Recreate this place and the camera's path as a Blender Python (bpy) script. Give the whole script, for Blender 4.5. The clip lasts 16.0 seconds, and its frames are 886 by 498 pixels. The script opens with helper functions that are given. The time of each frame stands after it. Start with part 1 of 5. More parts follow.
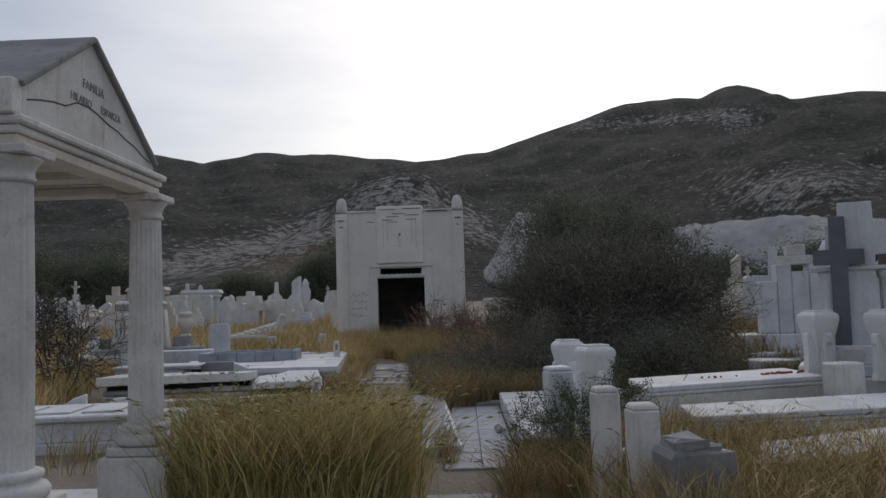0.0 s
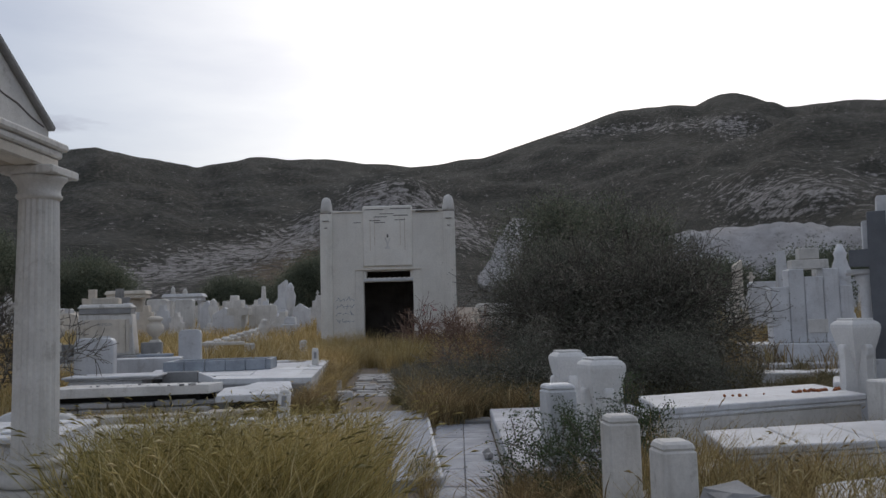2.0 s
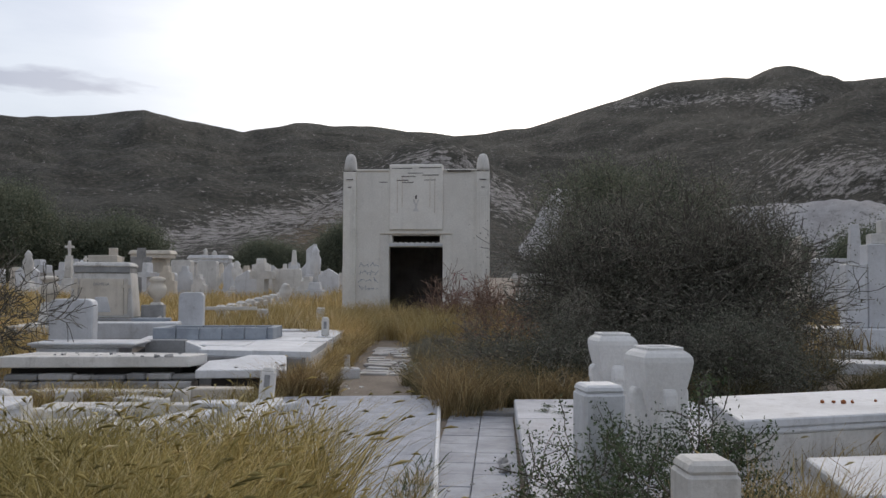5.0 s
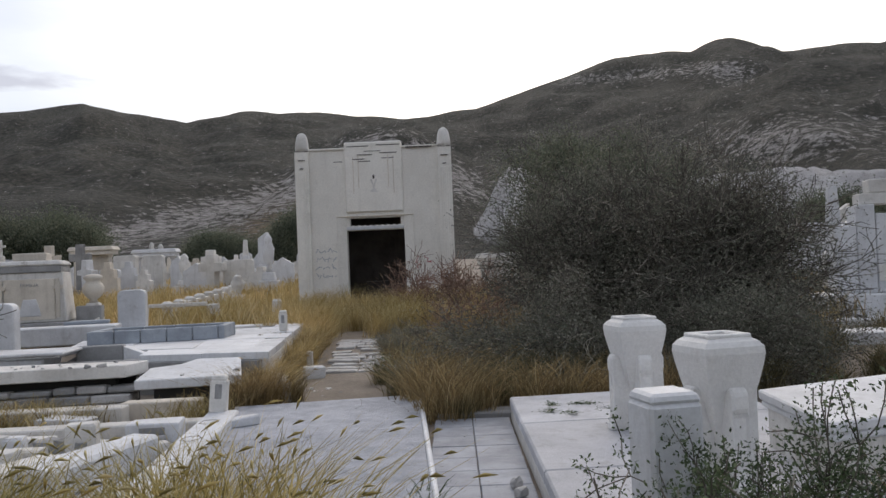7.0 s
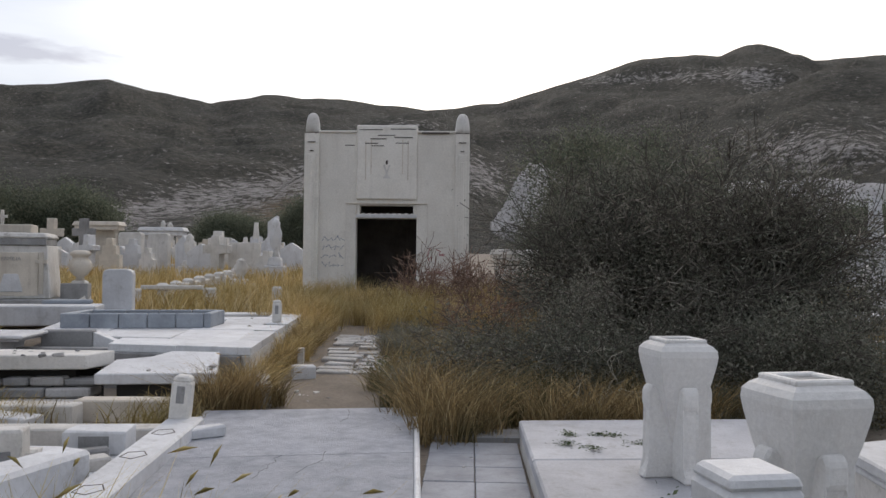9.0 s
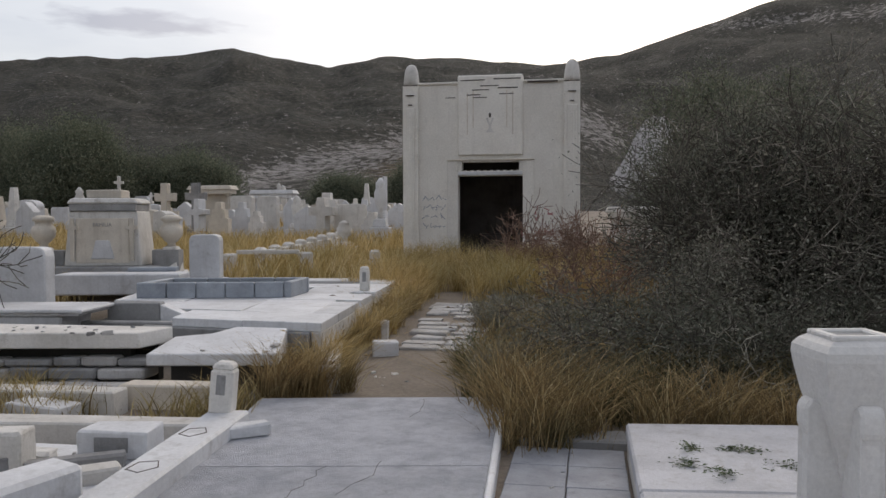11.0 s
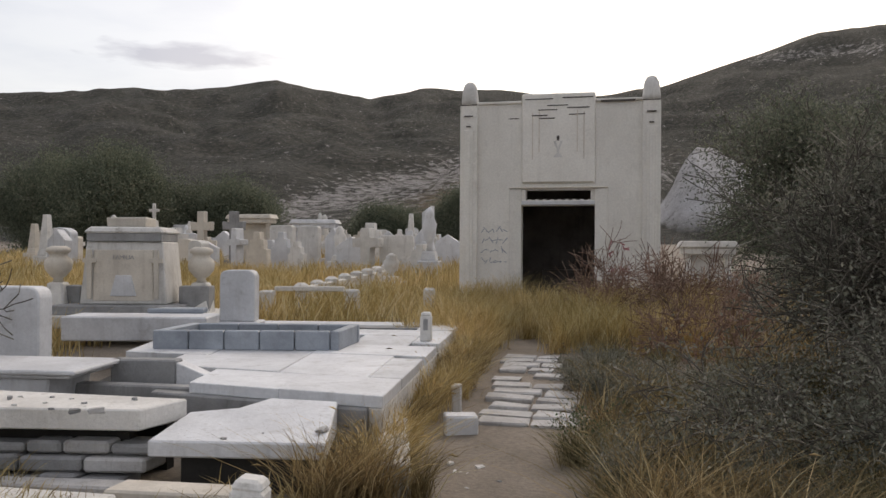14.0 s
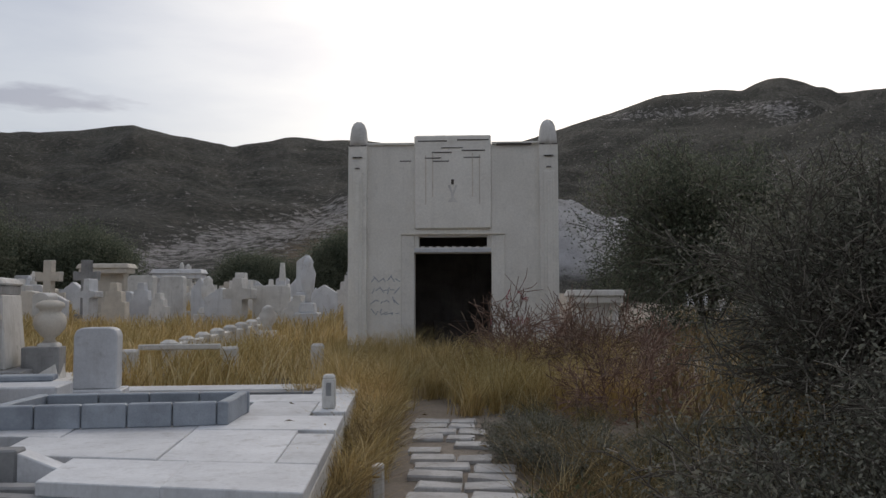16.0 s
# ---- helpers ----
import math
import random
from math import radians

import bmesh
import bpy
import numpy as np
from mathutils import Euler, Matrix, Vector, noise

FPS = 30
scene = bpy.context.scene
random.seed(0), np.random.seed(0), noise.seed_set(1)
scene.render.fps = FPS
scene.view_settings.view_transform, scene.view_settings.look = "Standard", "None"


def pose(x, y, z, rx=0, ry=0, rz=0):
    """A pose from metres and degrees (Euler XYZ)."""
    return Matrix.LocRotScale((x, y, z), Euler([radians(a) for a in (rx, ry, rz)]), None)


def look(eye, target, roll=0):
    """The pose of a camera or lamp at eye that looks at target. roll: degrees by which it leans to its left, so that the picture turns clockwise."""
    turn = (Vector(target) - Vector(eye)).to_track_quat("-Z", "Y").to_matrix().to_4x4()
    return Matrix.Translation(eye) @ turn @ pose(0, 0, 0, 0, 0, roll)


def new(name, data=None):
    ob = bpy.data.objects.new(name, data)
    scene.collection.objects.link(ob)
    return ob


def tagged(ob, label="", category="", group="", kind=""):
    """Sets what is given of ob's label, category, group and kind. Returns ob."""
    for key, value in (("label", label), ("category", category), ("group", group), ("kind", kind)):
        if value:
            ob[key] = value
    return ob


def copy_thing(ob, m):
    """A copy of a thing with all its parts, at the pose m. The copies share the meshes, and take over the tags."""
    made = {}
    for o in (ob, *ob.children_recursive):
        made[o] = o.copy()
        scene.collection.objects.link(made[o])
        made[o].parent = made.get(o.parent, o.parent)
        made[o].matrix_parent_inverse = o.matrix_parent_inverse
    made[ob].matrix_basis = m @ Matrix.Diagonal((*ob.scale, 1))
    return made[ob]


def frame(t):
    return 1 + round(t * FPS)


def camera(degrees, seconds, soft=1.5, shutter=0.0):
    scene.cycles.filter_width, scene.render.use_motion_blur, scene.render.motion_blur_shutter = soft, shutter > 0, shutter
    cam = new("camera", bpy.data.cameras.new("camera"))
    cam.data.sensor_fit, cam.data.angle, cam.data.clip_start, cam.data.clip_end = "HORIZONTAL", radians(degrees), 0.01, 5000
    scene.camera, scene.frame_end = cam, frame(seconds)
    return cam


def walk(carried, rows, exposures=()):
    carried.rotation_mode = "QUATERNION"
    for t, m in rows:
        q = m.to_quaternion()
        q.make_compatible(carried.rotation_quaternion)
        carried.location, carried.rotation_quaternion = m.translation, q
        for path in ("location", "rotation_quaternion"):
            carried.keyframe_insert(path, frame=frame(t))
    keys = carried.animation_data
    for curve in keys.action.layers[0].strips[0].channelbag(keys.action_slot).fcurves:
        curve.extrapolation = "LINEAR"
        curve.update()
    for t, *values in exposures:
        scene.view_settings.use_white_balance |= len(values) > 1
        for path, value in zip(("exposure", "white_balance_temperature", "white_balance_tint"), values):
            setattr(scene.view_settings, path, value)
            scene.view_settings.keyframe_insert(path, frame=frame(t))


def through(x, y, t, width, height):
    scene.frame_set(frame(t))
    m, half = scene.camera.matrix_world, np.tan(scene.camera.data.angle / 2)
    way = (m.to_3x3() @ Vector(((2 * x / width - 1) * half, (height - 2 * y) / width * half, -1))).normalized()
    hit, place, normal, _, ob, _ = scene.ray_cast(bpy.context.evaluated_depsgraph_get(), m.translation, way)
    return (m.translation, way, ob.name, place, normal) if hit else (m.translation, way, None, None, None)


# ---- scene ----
cam = camera(57.3, 16.0)
PATH = [
    (0, (0.76, 0.442, 1.65), (0.693, 2.435, 1.802), -1.7),
    (0.5, (0.804, 0.824, 1.636), (0.618, 2.812, 1.766), -0.9),
    (1, (0.792, 1.195, 1.601), (0.692, 3.189, 1.71), -0.4),
    (1.5, (0.782, 1.572, 1.616), (0.763, 3.568, 1.747), -1.2),
    (2, (0.862, 1.96, 1.646), (0.808, 3.952, 1.812), -1.4),
    (2.5, (0.858, 2.372, 1.615), (0.963, 4.363, 1.774), -1.0),
    (3, (0.891, 2.748, 1.614), (1.023, 4.738, 1.762), -0.9),
    (3.5, (0.965, 3.092, 1.616), (0.926, 5.088, 1.725), 0.4),
    (4, (0.976, 3.454, 1.623), (0.987, 5.452, 1.713), 0.8),
    (4.5, (1.015, 3.8, 1.603), (1.019, 5.798, 1.69), -0.6),
    (5, (1.087, 4.176, 1.632), (0.929, 6.168, 1.725), 0.3),
    (7.5, (0.671, 5.943, 1.639), (0.649, 7.942, 1.683), -2.4),
    (8, (0.668, 6.236, 1.651), (0.634, 8.235, 1.7), -0.4),
    (10.5, (0.973, 8.004, 1.699), (0.724, 9.988, 1.658), -0.5),
    (11, (0.961, 8.368, 1.713), (0.588, 10.332, 1.643), -0.2),
    (11.5, (0.82, 8.758, 1.731), (0.473, 10.726, 1.653), -0.3),
    (12, (0.773, 9.165, 1.694), (0.355, 11.118, 1.581), -1.2),
    (12.5, (0.624, 9.502, 1.693), (0.153, 11.443, 1.587), 0.4),
    (13, (0.401, 9.841, 1.81), (0.077, 11.813, 1.748), 1.4),
    (13.5, (0.25, 10.124, 1.797), (-0.139, 12.086, 1.788), 0.3),
    (14, (0.028, 10.418, 1.79), (-0.436, 12.363, 1.796), 0.4),
    (14.5, (-0.237, 10.693, 1.805), (-0.562, 12.666, 1.804), 0.2),
    (15, (-0.354, 10.961, 1.809), (-0.647, 12.939, 1.84), -0.5),
    (15.5, (-0.52, 11.269, 1.803), (-0.754, 13.253, 1.902), 0.6),
    (16, (-0.736, 11.609, 1.808), (-0.873, 13.6, 1.938), -0.1),
]
walk(cam, [(t, look(eye, target, roll)) for t, eye, target, roll in PATH], exposures=[(0, -0.45, 6450, 10), (0.5, -0.55, 6450, 10), (1, -0.14, 6500, 10), (1.8, -0.22, 6450, 10), (2.5, -0.42, 6400, 10), (3.2, -0.2, 6450, 10), (4, 0.20, 6600, 10), (5, 0.13, 6700, 10), (8, 0.34, 6850, 11), (10.5, 0.12, 7000, 11), (12, 0.18, 7250, 12), (13, 0.3, 7400, 12), (14.5, 0.38, 7400, 12), (15, 0.46, 7250, 11), (15.5, 0.26, 7000, 11), (16, -0.24, 6800, 10)])

# ---- world and light ----
world = bpy.data.worlds.new("dusk_sky")
scene.world = world
world.use_nodes = True
wn, wl = world.node_tree.nodes, world.node_tree.links
wn.clear()
sky = wn.new("ShaderNodeTexSky")
sky.sky_type, sky.sun_disc = "NISHITA", False
sky.sun_elevation, sky.sun_rotation = radians(38), radians(8)
sky.dust_density, sky.air_density = 3.0, 1.0


def wnode(kind, **values):
    n = wn.new(kind)
    for k, v in values.items():
        n.inputs[k.replace("_", " ")].default_value = v
    return n


coord = wn.new("ShaderNodeTexCoord")
# thin bright overcast, brightest over the far hills where the low sun hides
front = wn.new("ShaderNodeVectorMath"); front.operation = "DOT_PRODUCT"
front.inputs[1].default_value = (0.16, 0.95, 0.27)
wl.new(coord.outputs["Generated"], front.inputs[0])
ramp = wn.new("ShaderNodeValToRGB")
ramp.color_ramp.elements[0].position, ramp.color_ramp.elements[0].color = 0.0, (0.60, 0.63, 0.70, 1)
ramp.color_ramp.elements[1].position, ramp.color_ramp.elements[1].color = 1.0, (1.5, 1.47, 1.42, 1)
mid = ramp.color_ramp.elements.new(0.80); mid.color = (0.66, 0.72, 0.82, 1)
mid = ramp.color_ramp.elements.new(0.93); mid.color = (1.05, 1.08, 1.12, 1)
wl.new(front.outputs["Value"], ramp.inputs[0])
# soft streaks of cloud
stretch = wn.new("ShaderNodeMapping"); stretch.inputs["Scale"].default_value = (2.2, 2.2, 9.0)
wl.new(coord.outputs["Generated"], stretch.inputs["Vector"])
streak = wnode("ShaderNodeTexNoise", Scale=1.6, Detail=5.0, Roughness=0.55)
wl.new(stretch.outputs[0], streak.inputs["Vector"])
sramp = wn.new("ShaderNodeValToRGB")
sramp.color_ramp.elements[0].position, sramp.color_ramp.elements[0].color = 0.35, (0.86, 0.87, 0.91, 1)
sramp.color_ramp.elements[1].position, sramp.color_ramp.elements[1].color = 0.6, (1.06, 1.05, 1.04, 1)
wl.new(streak.outputs[0], sramp.inputs[0])
cloudmul = wn.new("ShaderNodeMixRGB"); cloudmul.blend_type = "MULTIPLY"; cloudmul.inputs[0].default_value = 1.0
wl.new(ramp.outputs[0], cloudmul.inputs[1]); wl.new(sramp.outputs[0], cloudmul.inputs[2])
# one small dusky cloud low in the west
off = wn.new("ShaderNodeVectorMath"); off.operation = "SUBTRACT"; off.inputs[1].default_value = (-0.505, 0.832, 0.222)
wl.new(coord.outputs["Generated"], off.inputs[0])
wide = wn.new("ShaderNodeVectorMath"); wide.operation = "MULTIPLY"; wide.inputs[1].default_value = (9.0, 9.0, 62.0)
wl.new(off.outputs[0], wide.inputs[0])
size = wn.new("ShaderNodeVectorMath"); size.operation = "LENGTH"; wl.new(wide.outputs[0], size.inputs[0])
puff = wnode("ShaderNodeTexNoise", Scale=9.0, Detail=5.0)
wl.new(stretch.outputs[0], puff.inputs["Vector"])
ragged = wn.new("ShaderNodeMath"); ragged.operation = "MULTIPLY_ADD"; ragged.inputs[1].default_value = 1.6
wl.new(puff.outputs[0], ragged.inputs[0]); wl.new(size.outputs["Value"], ragged.inputs[2])
cramp = wn.new("ShaderNodeValToRGB")
cramp.color_ramp.elements[0].position, cramp.color_ramp.elements[0].color = 0.62, (0.52, 0.50, 0.56, 1)
cramp.color_ramp.elements[1].position, cramp.color_ramp.elements[1].color = 0.88, (1, 1, 1, 1)
half = wn.new("ShaderNodeMath"); half.operation = "MULTIPLY"; half.inputs[1].default_value = 0.5
wl.new(ragged.outputs[0], half.inputs[0]); wl.new(half.outputs[0], cramp.inputs[0])
dusky = wn.new("ShaderNodeMixRGB"); dusky.blend_type = "MULTIPLY"; dusky.inputs[0].default_value = 1.0
wl.new(cloudmul.outputs[0], dusky.inputs[1]); wl.new(cramp.outputs[0], dusky.inputs[2])
bg_sky, bg_cloud, bg_add, wout = wn.new("ShaderNodeBackground"), wn.new("ShaderNodeBackground"), wn.new("ShaderNodeAddShader"), wn.new("ShaderNodeOutputWorld")
wl.new(sky.outputs[0], bg_sky.inputs[0]); bg_sky.inputs[1].default_value = 0.05
wl.new(dusky.outputs[0], bg_cloud.inputs[0]); bg_cloud.inputs[1].default_value = 0.62
wl.new(bg_sky.outputs[0], bg_add.inputs[0]); wl.new(bg_cloud.outputs[0], bg_add.inputs[1]); wl.new(bg_add.outputs[0], wout.inputs[0])

sun = new("sun", bpy.data.lights.new("sun", "SUN"))
sun.data.energy, sun.data.angle, sun.data.color = 0.5, radians(35), (1.0, 0.95, 0.9)
sun.matrix_world = look((12, 60, 55), (0, 0, 0))


# ---- materials ----
def nodes_of(name):
    m = bpy.data.materials.new(name)
    m.use_nodes = True
    n, l = m.node_tree.nodes, m.node_tree.links
    return m, n, l, n["Principled BSDF"]


def noise_node(n, l, scale, detail=4.0, rough=0.55, vec=None):
    t = n.new("ShaderNodeTexNoise")
    t.inputs["Scale"].default_value, t.inputs["Detail"].default_value, t.inputs["Roughness"].default_value = scale, detail, rough
    if vec is not None:
        l.new(vec, t.inputs["Vector"])
    return t


def ramp_node(n, l, fac, stops):
    r = n.new("ShaderNodeValToRGB")
    e = r.color_ramp.elements
    e[0].position, e[0].color = stops[0][0], (*stops[0][1], 1)
    e[1].position, e[1].color = stops[-1][0], (*stops[-1][1], 1)
    for p, c in stops[1:-1]:
        x = e.new(p); x.color = (*c, 1)
    l.new(fac, r.inputs[0])
    return r


def mix_node(n, l, fac, a, b, mode="MIX"):
    m = n.new("ShaderNodeMixRGB"); m.blend_type = mode
    for i, v in ((0, fac), (1, a), (2, b)):
        if hasattr(v, "is_linked"):
            l.new(v, m.inputs[i])
        elif i == 0:
            m.inputs[0].default_value = v
        else:
            m.inputs[i].default_value = (*v, 1)
    return m.outputs[0]


def grey(v):
    return (v, v, v)


def stone(name, light, dark, stain=(0.22, 0.19, 0.15), amount=0.45, rough=0.75, scale=1.0, bump=0.25, vary=0.12):
    """Weathered stone or limewashed plaster: broad blotches, fine grain, stains and a slight relief."""
    m, n, l, b = nodes_of(name)
    geo = n.new("ShaderNodeNewGeometry").outputs["Position"]
    big = noise_node(n, l, 1.3 * scale, 6, 0.6, geo)
    fine = noise_node(n, l, 28 * scale, 5, 0.65, geo)
    base = ramp_node(n, l, big.outputs[0], [(0.32, dark), (0.62, light)]).outputs[0]
    base = mix_node(n, l, 0.22, base, ramp_node(n, l, fine.outputs[0], [(0.3, grey(0.35)), (0.7, grey(1.0))]).outputs[0], "MULTIPLY")
    st = noise_node(n, l, 3.6 * scale, 9, 0.72, geo)
    mask = ramp_node(n, l, st.outputs[0], [(0.56, grey(0)), (0.74, grey(amount))]).outputs[0]
    base = mix_node(n, l, mask, base, stain)
    # rain streaks running down
    mp = n.new("ShaderNodeMapping"); mp.inputs["Scale"].default_value = (9, 9, 0.7)
    l.new(geo, mp.inputs["Vector"])
    run = noise_node(n, l, 1.0 * scale, 4, 0.6, mp.outputs[0])
    base = mix_node(n, l, ramp_node(n, l, run.outputs[0], [(0.55, grey(0)), (0.75, grey(amount * 0.5))]).outputs[0], base, stain)
    info = n.new("ShaderNodeObjectInfo")
    tone = n.new("ShaderNodeMapRange"); tone.inputs["To Min"].default_value, tone.inputs["To Max"].default_value = 1 - vary, 1 + vary * 0.3
    l.new(info.outputs["Random"], tone.inputs["Value"])
    base = mix_node(n, l, 1.0, base, tone.outputs[0], "MULTIPLY")
    l.new(base, b.inputs["Base Color"])
    b.inputs["Roughness"].default_value = rough
    bp = n.new("ShaderNodeBump"); bp.inputs["Strength"].default_value, bp.inputs["Distance"].default_value = bump, 0.02
    l.new(fine.outputs[0], bp.inputs["Height"]); l.new(bp.outputs[0], b.inputs["Normal"])
    return m


def plant(name, stops, rough=0.8, scale=0.6, through=0.0):
    """Blades, leaves and twigs: each has its own tone, and whole patches drift between tones."""
    m, n, l, b = nodes_of(name)
    g = n.new("ShaderNodeNewGeometry")
    base = ramp_node(n, l, g.outputs["Random Per Island"], stops).outputs[0]
    patch = noise_node(n, l, scale, 3, 0.5, g.outputs["Position"])
    base = mix_node(n, l, 1.0, base, ramp_node(n, l, patch.outputs[0], [(0.32, (0.70, 0.74, 0.68)), (0.68, (1.12, 1.08, 1.0))]).outputs[0], "MULTIPLY")
    l.new(base, b.inputs["Base Color"])
    b.inputs["Roughness"].default_value = rough
    b.inputs["Specular IOR Level"].default_value = 0.2
    if through:
        t = n.new("ShaderNodeBsdfTranslucent"); l.new(base, t.inputs[0])
        mx = n.new("ShaderNodeMixShader"); mx.inputs[0].default_value = through
        l.new(b.outputs[0], mx.inputs[1]); l.new(t.outputs[0], mx.inputs[2])
        l.new(mx.outputs[0], n["Material Output"].inputs[0])
    return m


M_LIME = stone("limewashed_plaster", (0.88, 0.85, 0.79), (0.78, 0.75, 0.69), amount=0.22, scale=0.8)
M_VASE = stone("smooth_white_cement", (0.82, 0.81, 0.79), (0.72, 0.71, 0.69), (0.45, 0.42, 0.38), 0.3, 0.65, 1.5)
M_MARBLE = stone("white_marble", (0.76, 0.77, 0.79), (0.58, 0.585, 0.60), (0.26, 0.24, 0.22), 0.6, 0.6)
M_OLD = stone("weathered_white_stone", (0.80, 0.78, 0.745), (0.60, 0.58, 0.545), (0.20, 0.17, 0.13), 0.6, 0.85, 1.4)
M_CREAM = stone("cream_stone", (0.74, 0.68, 0.59), (0.57, 0.52, 0.45), (0.28, 0.22, 0.16), 0.45, 0.8, 1.2)
M_GREY = stone("grey_stone", (0.36, 0.36, 0.36), (0.22, 0.22, 0.22), (0.10, 0.09, 0.08), 0.6, 0.85, 1.6)
M_BLUE = stone("blue_grey_marble", (0.40, 0.44, 0.49), (0.26, 0.29, 0.33), (0.16, 0.16, 0.15), 0.4, 0.6, 1.8)
M_DARKX = stone("dark_grey_granite", (0.16, 0.17, 0.19), (0.11, 0.12, 0.135), (0.2, 0.2, 0.2), 0.2, 0.45, 2.0)
M_CONC = stone("worn_concrete", (0.57, 0.59, 0.64), (0.40, 0.42, 0.47), (0.27, 0.27, 0.29), 0.55, 0.75, 4.5, 0.9)
M_SLAB = stone("dusty_white_cement", (0.60, 0.605, 0.635), (0.46, 0.465, 0.49), (0.25, 0.23, 0.21), 0.55, 0.75, 1.6, 0.4)
M_TILE = stone("pale_cement_tile", (0.42, 0.44, 0.485), (0.28, 0.295, 0.33), (0.14, 0.13, 0.12), 0.55, 0.7, 2.0)
M_PAVE = stone("pale_paving_stone", (0.58, 0.57, 0.56), (0.38, 0.365, 0.35), (0.18, 0.15, 0.12), 0.7, 0.8, 2.0)
# near-black: shade of gaps and openings put into the colour; also grave soil
M_DARK = stone("void_shade_and_soil", (0.03, 0.028, 0.025), (0.012, 0.011, 0.01), (0.02, 0.02, 0.02), 0.2, 0.95)
M_LINE = stone("dark_crack_line", (0.13, 0.11, 0.10), (0.08, 0.07, 0.06), (0.05, 0.05, 0.05), 0.3, 0.95)
# the darkness of the room behind the doorway is put into this colour
M_ROOM = stone("dark_room_plaster", (0.16, 0.14, 0.13), (0.07, 0.06, 0.055), (0.03, 0.03, 0.03), 0.7, 0.95)
M_BROWN = stone("rusty_brown_board", (0.20, 0.15, 0.13), (0.11, 0.085, 0.075), (0.06, 0.05, 0.04), 0.5, 0.85)
M_RED = stone("red_spray_paint", (0.42, 0.12, 0.13), (0.34, 0.10, 0.11), (0.5, 0.3, 0.3), 0.4, 0.7)
M_INK = stone("dark_blue_spray_paint", (0.30, 0.33, 0.38), (0.24, 0.27, 0.32), (0.45, 0.45, 0.45), 0.4, 0.7)
M_PETAL = stone("dried_orange_flowers", (0.42, 0.14, 0.04), (0.26, 0.08, 0.03), (0.10, 0.05, 0.03), 0.5, 0.9, 6)
M_STRAW = plant("dry_straw_grass", [(0.0, (0.17, 0.125, 0.06)), (0.45, (0.36, 0.275, 0.13)), (0.85, (0.56, 0.45, 0.25)), (1.0, (0.74, 0.64, 0.42))], through=0.25, scale=1.6)
M_OLIVE = plant("olive_dry_weeds", [(0.0, (0.075, 0.07, 0.04)), (0.5, (0.17, 0.15, 0.085)), (1.0, (0.36, 0.29, 0.17))], through=0.2, scale=1.6)
M_BARK = plant("dark_grey_bark", [(0.0, (0.07, 0.062, 0.056)), (0.7, (0.15, 0.135, 0.122)), (0.93, (0.24, 0.22, 0.20)), (1.0, (0.42, 0.39, 0.36))], 0.9)
M_FEATHER = plant("dull_green_feathery_leaves", [(0.0, (0.12, 0.125, 0.105)), (0.6, (0.215, 0.22, 0.19)), (1.0, (0.32, 0.315, 0.28))], through=0.35)
M_GOLD = plant("golden_dry_grass", [(0.0, (0.28, 0.20, 0.085)), (0.4, (0.54, 0.40, 0.18)), (0.8, (0.72, 0.56, 0.30)), (1.0, (0.84, 0.72, 0.50))], through=0.3)
M_GRASS = plant("yellow_green_grass", [(0.0, (0.22, 0.185, 0.075)), (0.4, (0.45, 0.365, 0.15)), (0.8, (0.64, 0.52, 0.24)), (1.0, (0.80, 0.70, 0.46))], through=0.25)
M_RUST = plant("brown_dry_grass", [(0.0, (0.13, 0.095, 0.055)), (0.5, (0.30, 0.215, 0.11)), (0.9, (0.48, 0.37, 0.21)), (1.0, (0.66, 0.56, 0.37))], through=0.2, scale=1.6)
M_LEAF = plant("grey_green_leaves", [(0.0, (0.085, 0.088, 0.066)), (0.6, (0.155, 0.15, 0.115)), (1.0, (0.24, 0.225, 0.18))], through=0.15)
M_GREEN = plant("dark_green_leaves", [(0.0, (0.10, 0.118, 0.09)), (0.6, (0.185, 0.205, 0.155)), (1.0, (0.27, 0.285, 0.22))], through=0.3)
M_CREO = plant("fresh_grey_green_leaves", [(0.0, (0.05, 0.075, 0.04)), (0.6, (0.10, 0.135, 0.075)), (1.0, (0.17, 0.21, 0.13))], through=0.2)
M_TWIG = plant("grey_brown_bark", [(0.0, (0.13, 0.115, 0.10)), (0.6, (0.25, 0.225, 0.195)), (1.0, (0.48, 0.45, 0.41))], 0.9)
M_PALE = plant("pale_dead_wood", [(0.0, (0.30, 0.28, 0.25)), (0.6, (0.45, 0.42, 0.38)), (1.0, (0.6, 0.57, 0.52))], 0.9)
M_PINK = plant("reddish_dead_twigs", [(0.0, (0.15, 0.095, 0.08)), (0.6, (0.29, 0.185, 0.155)), (1.0, (0.42, 0.31, 0.26))], 0.9)


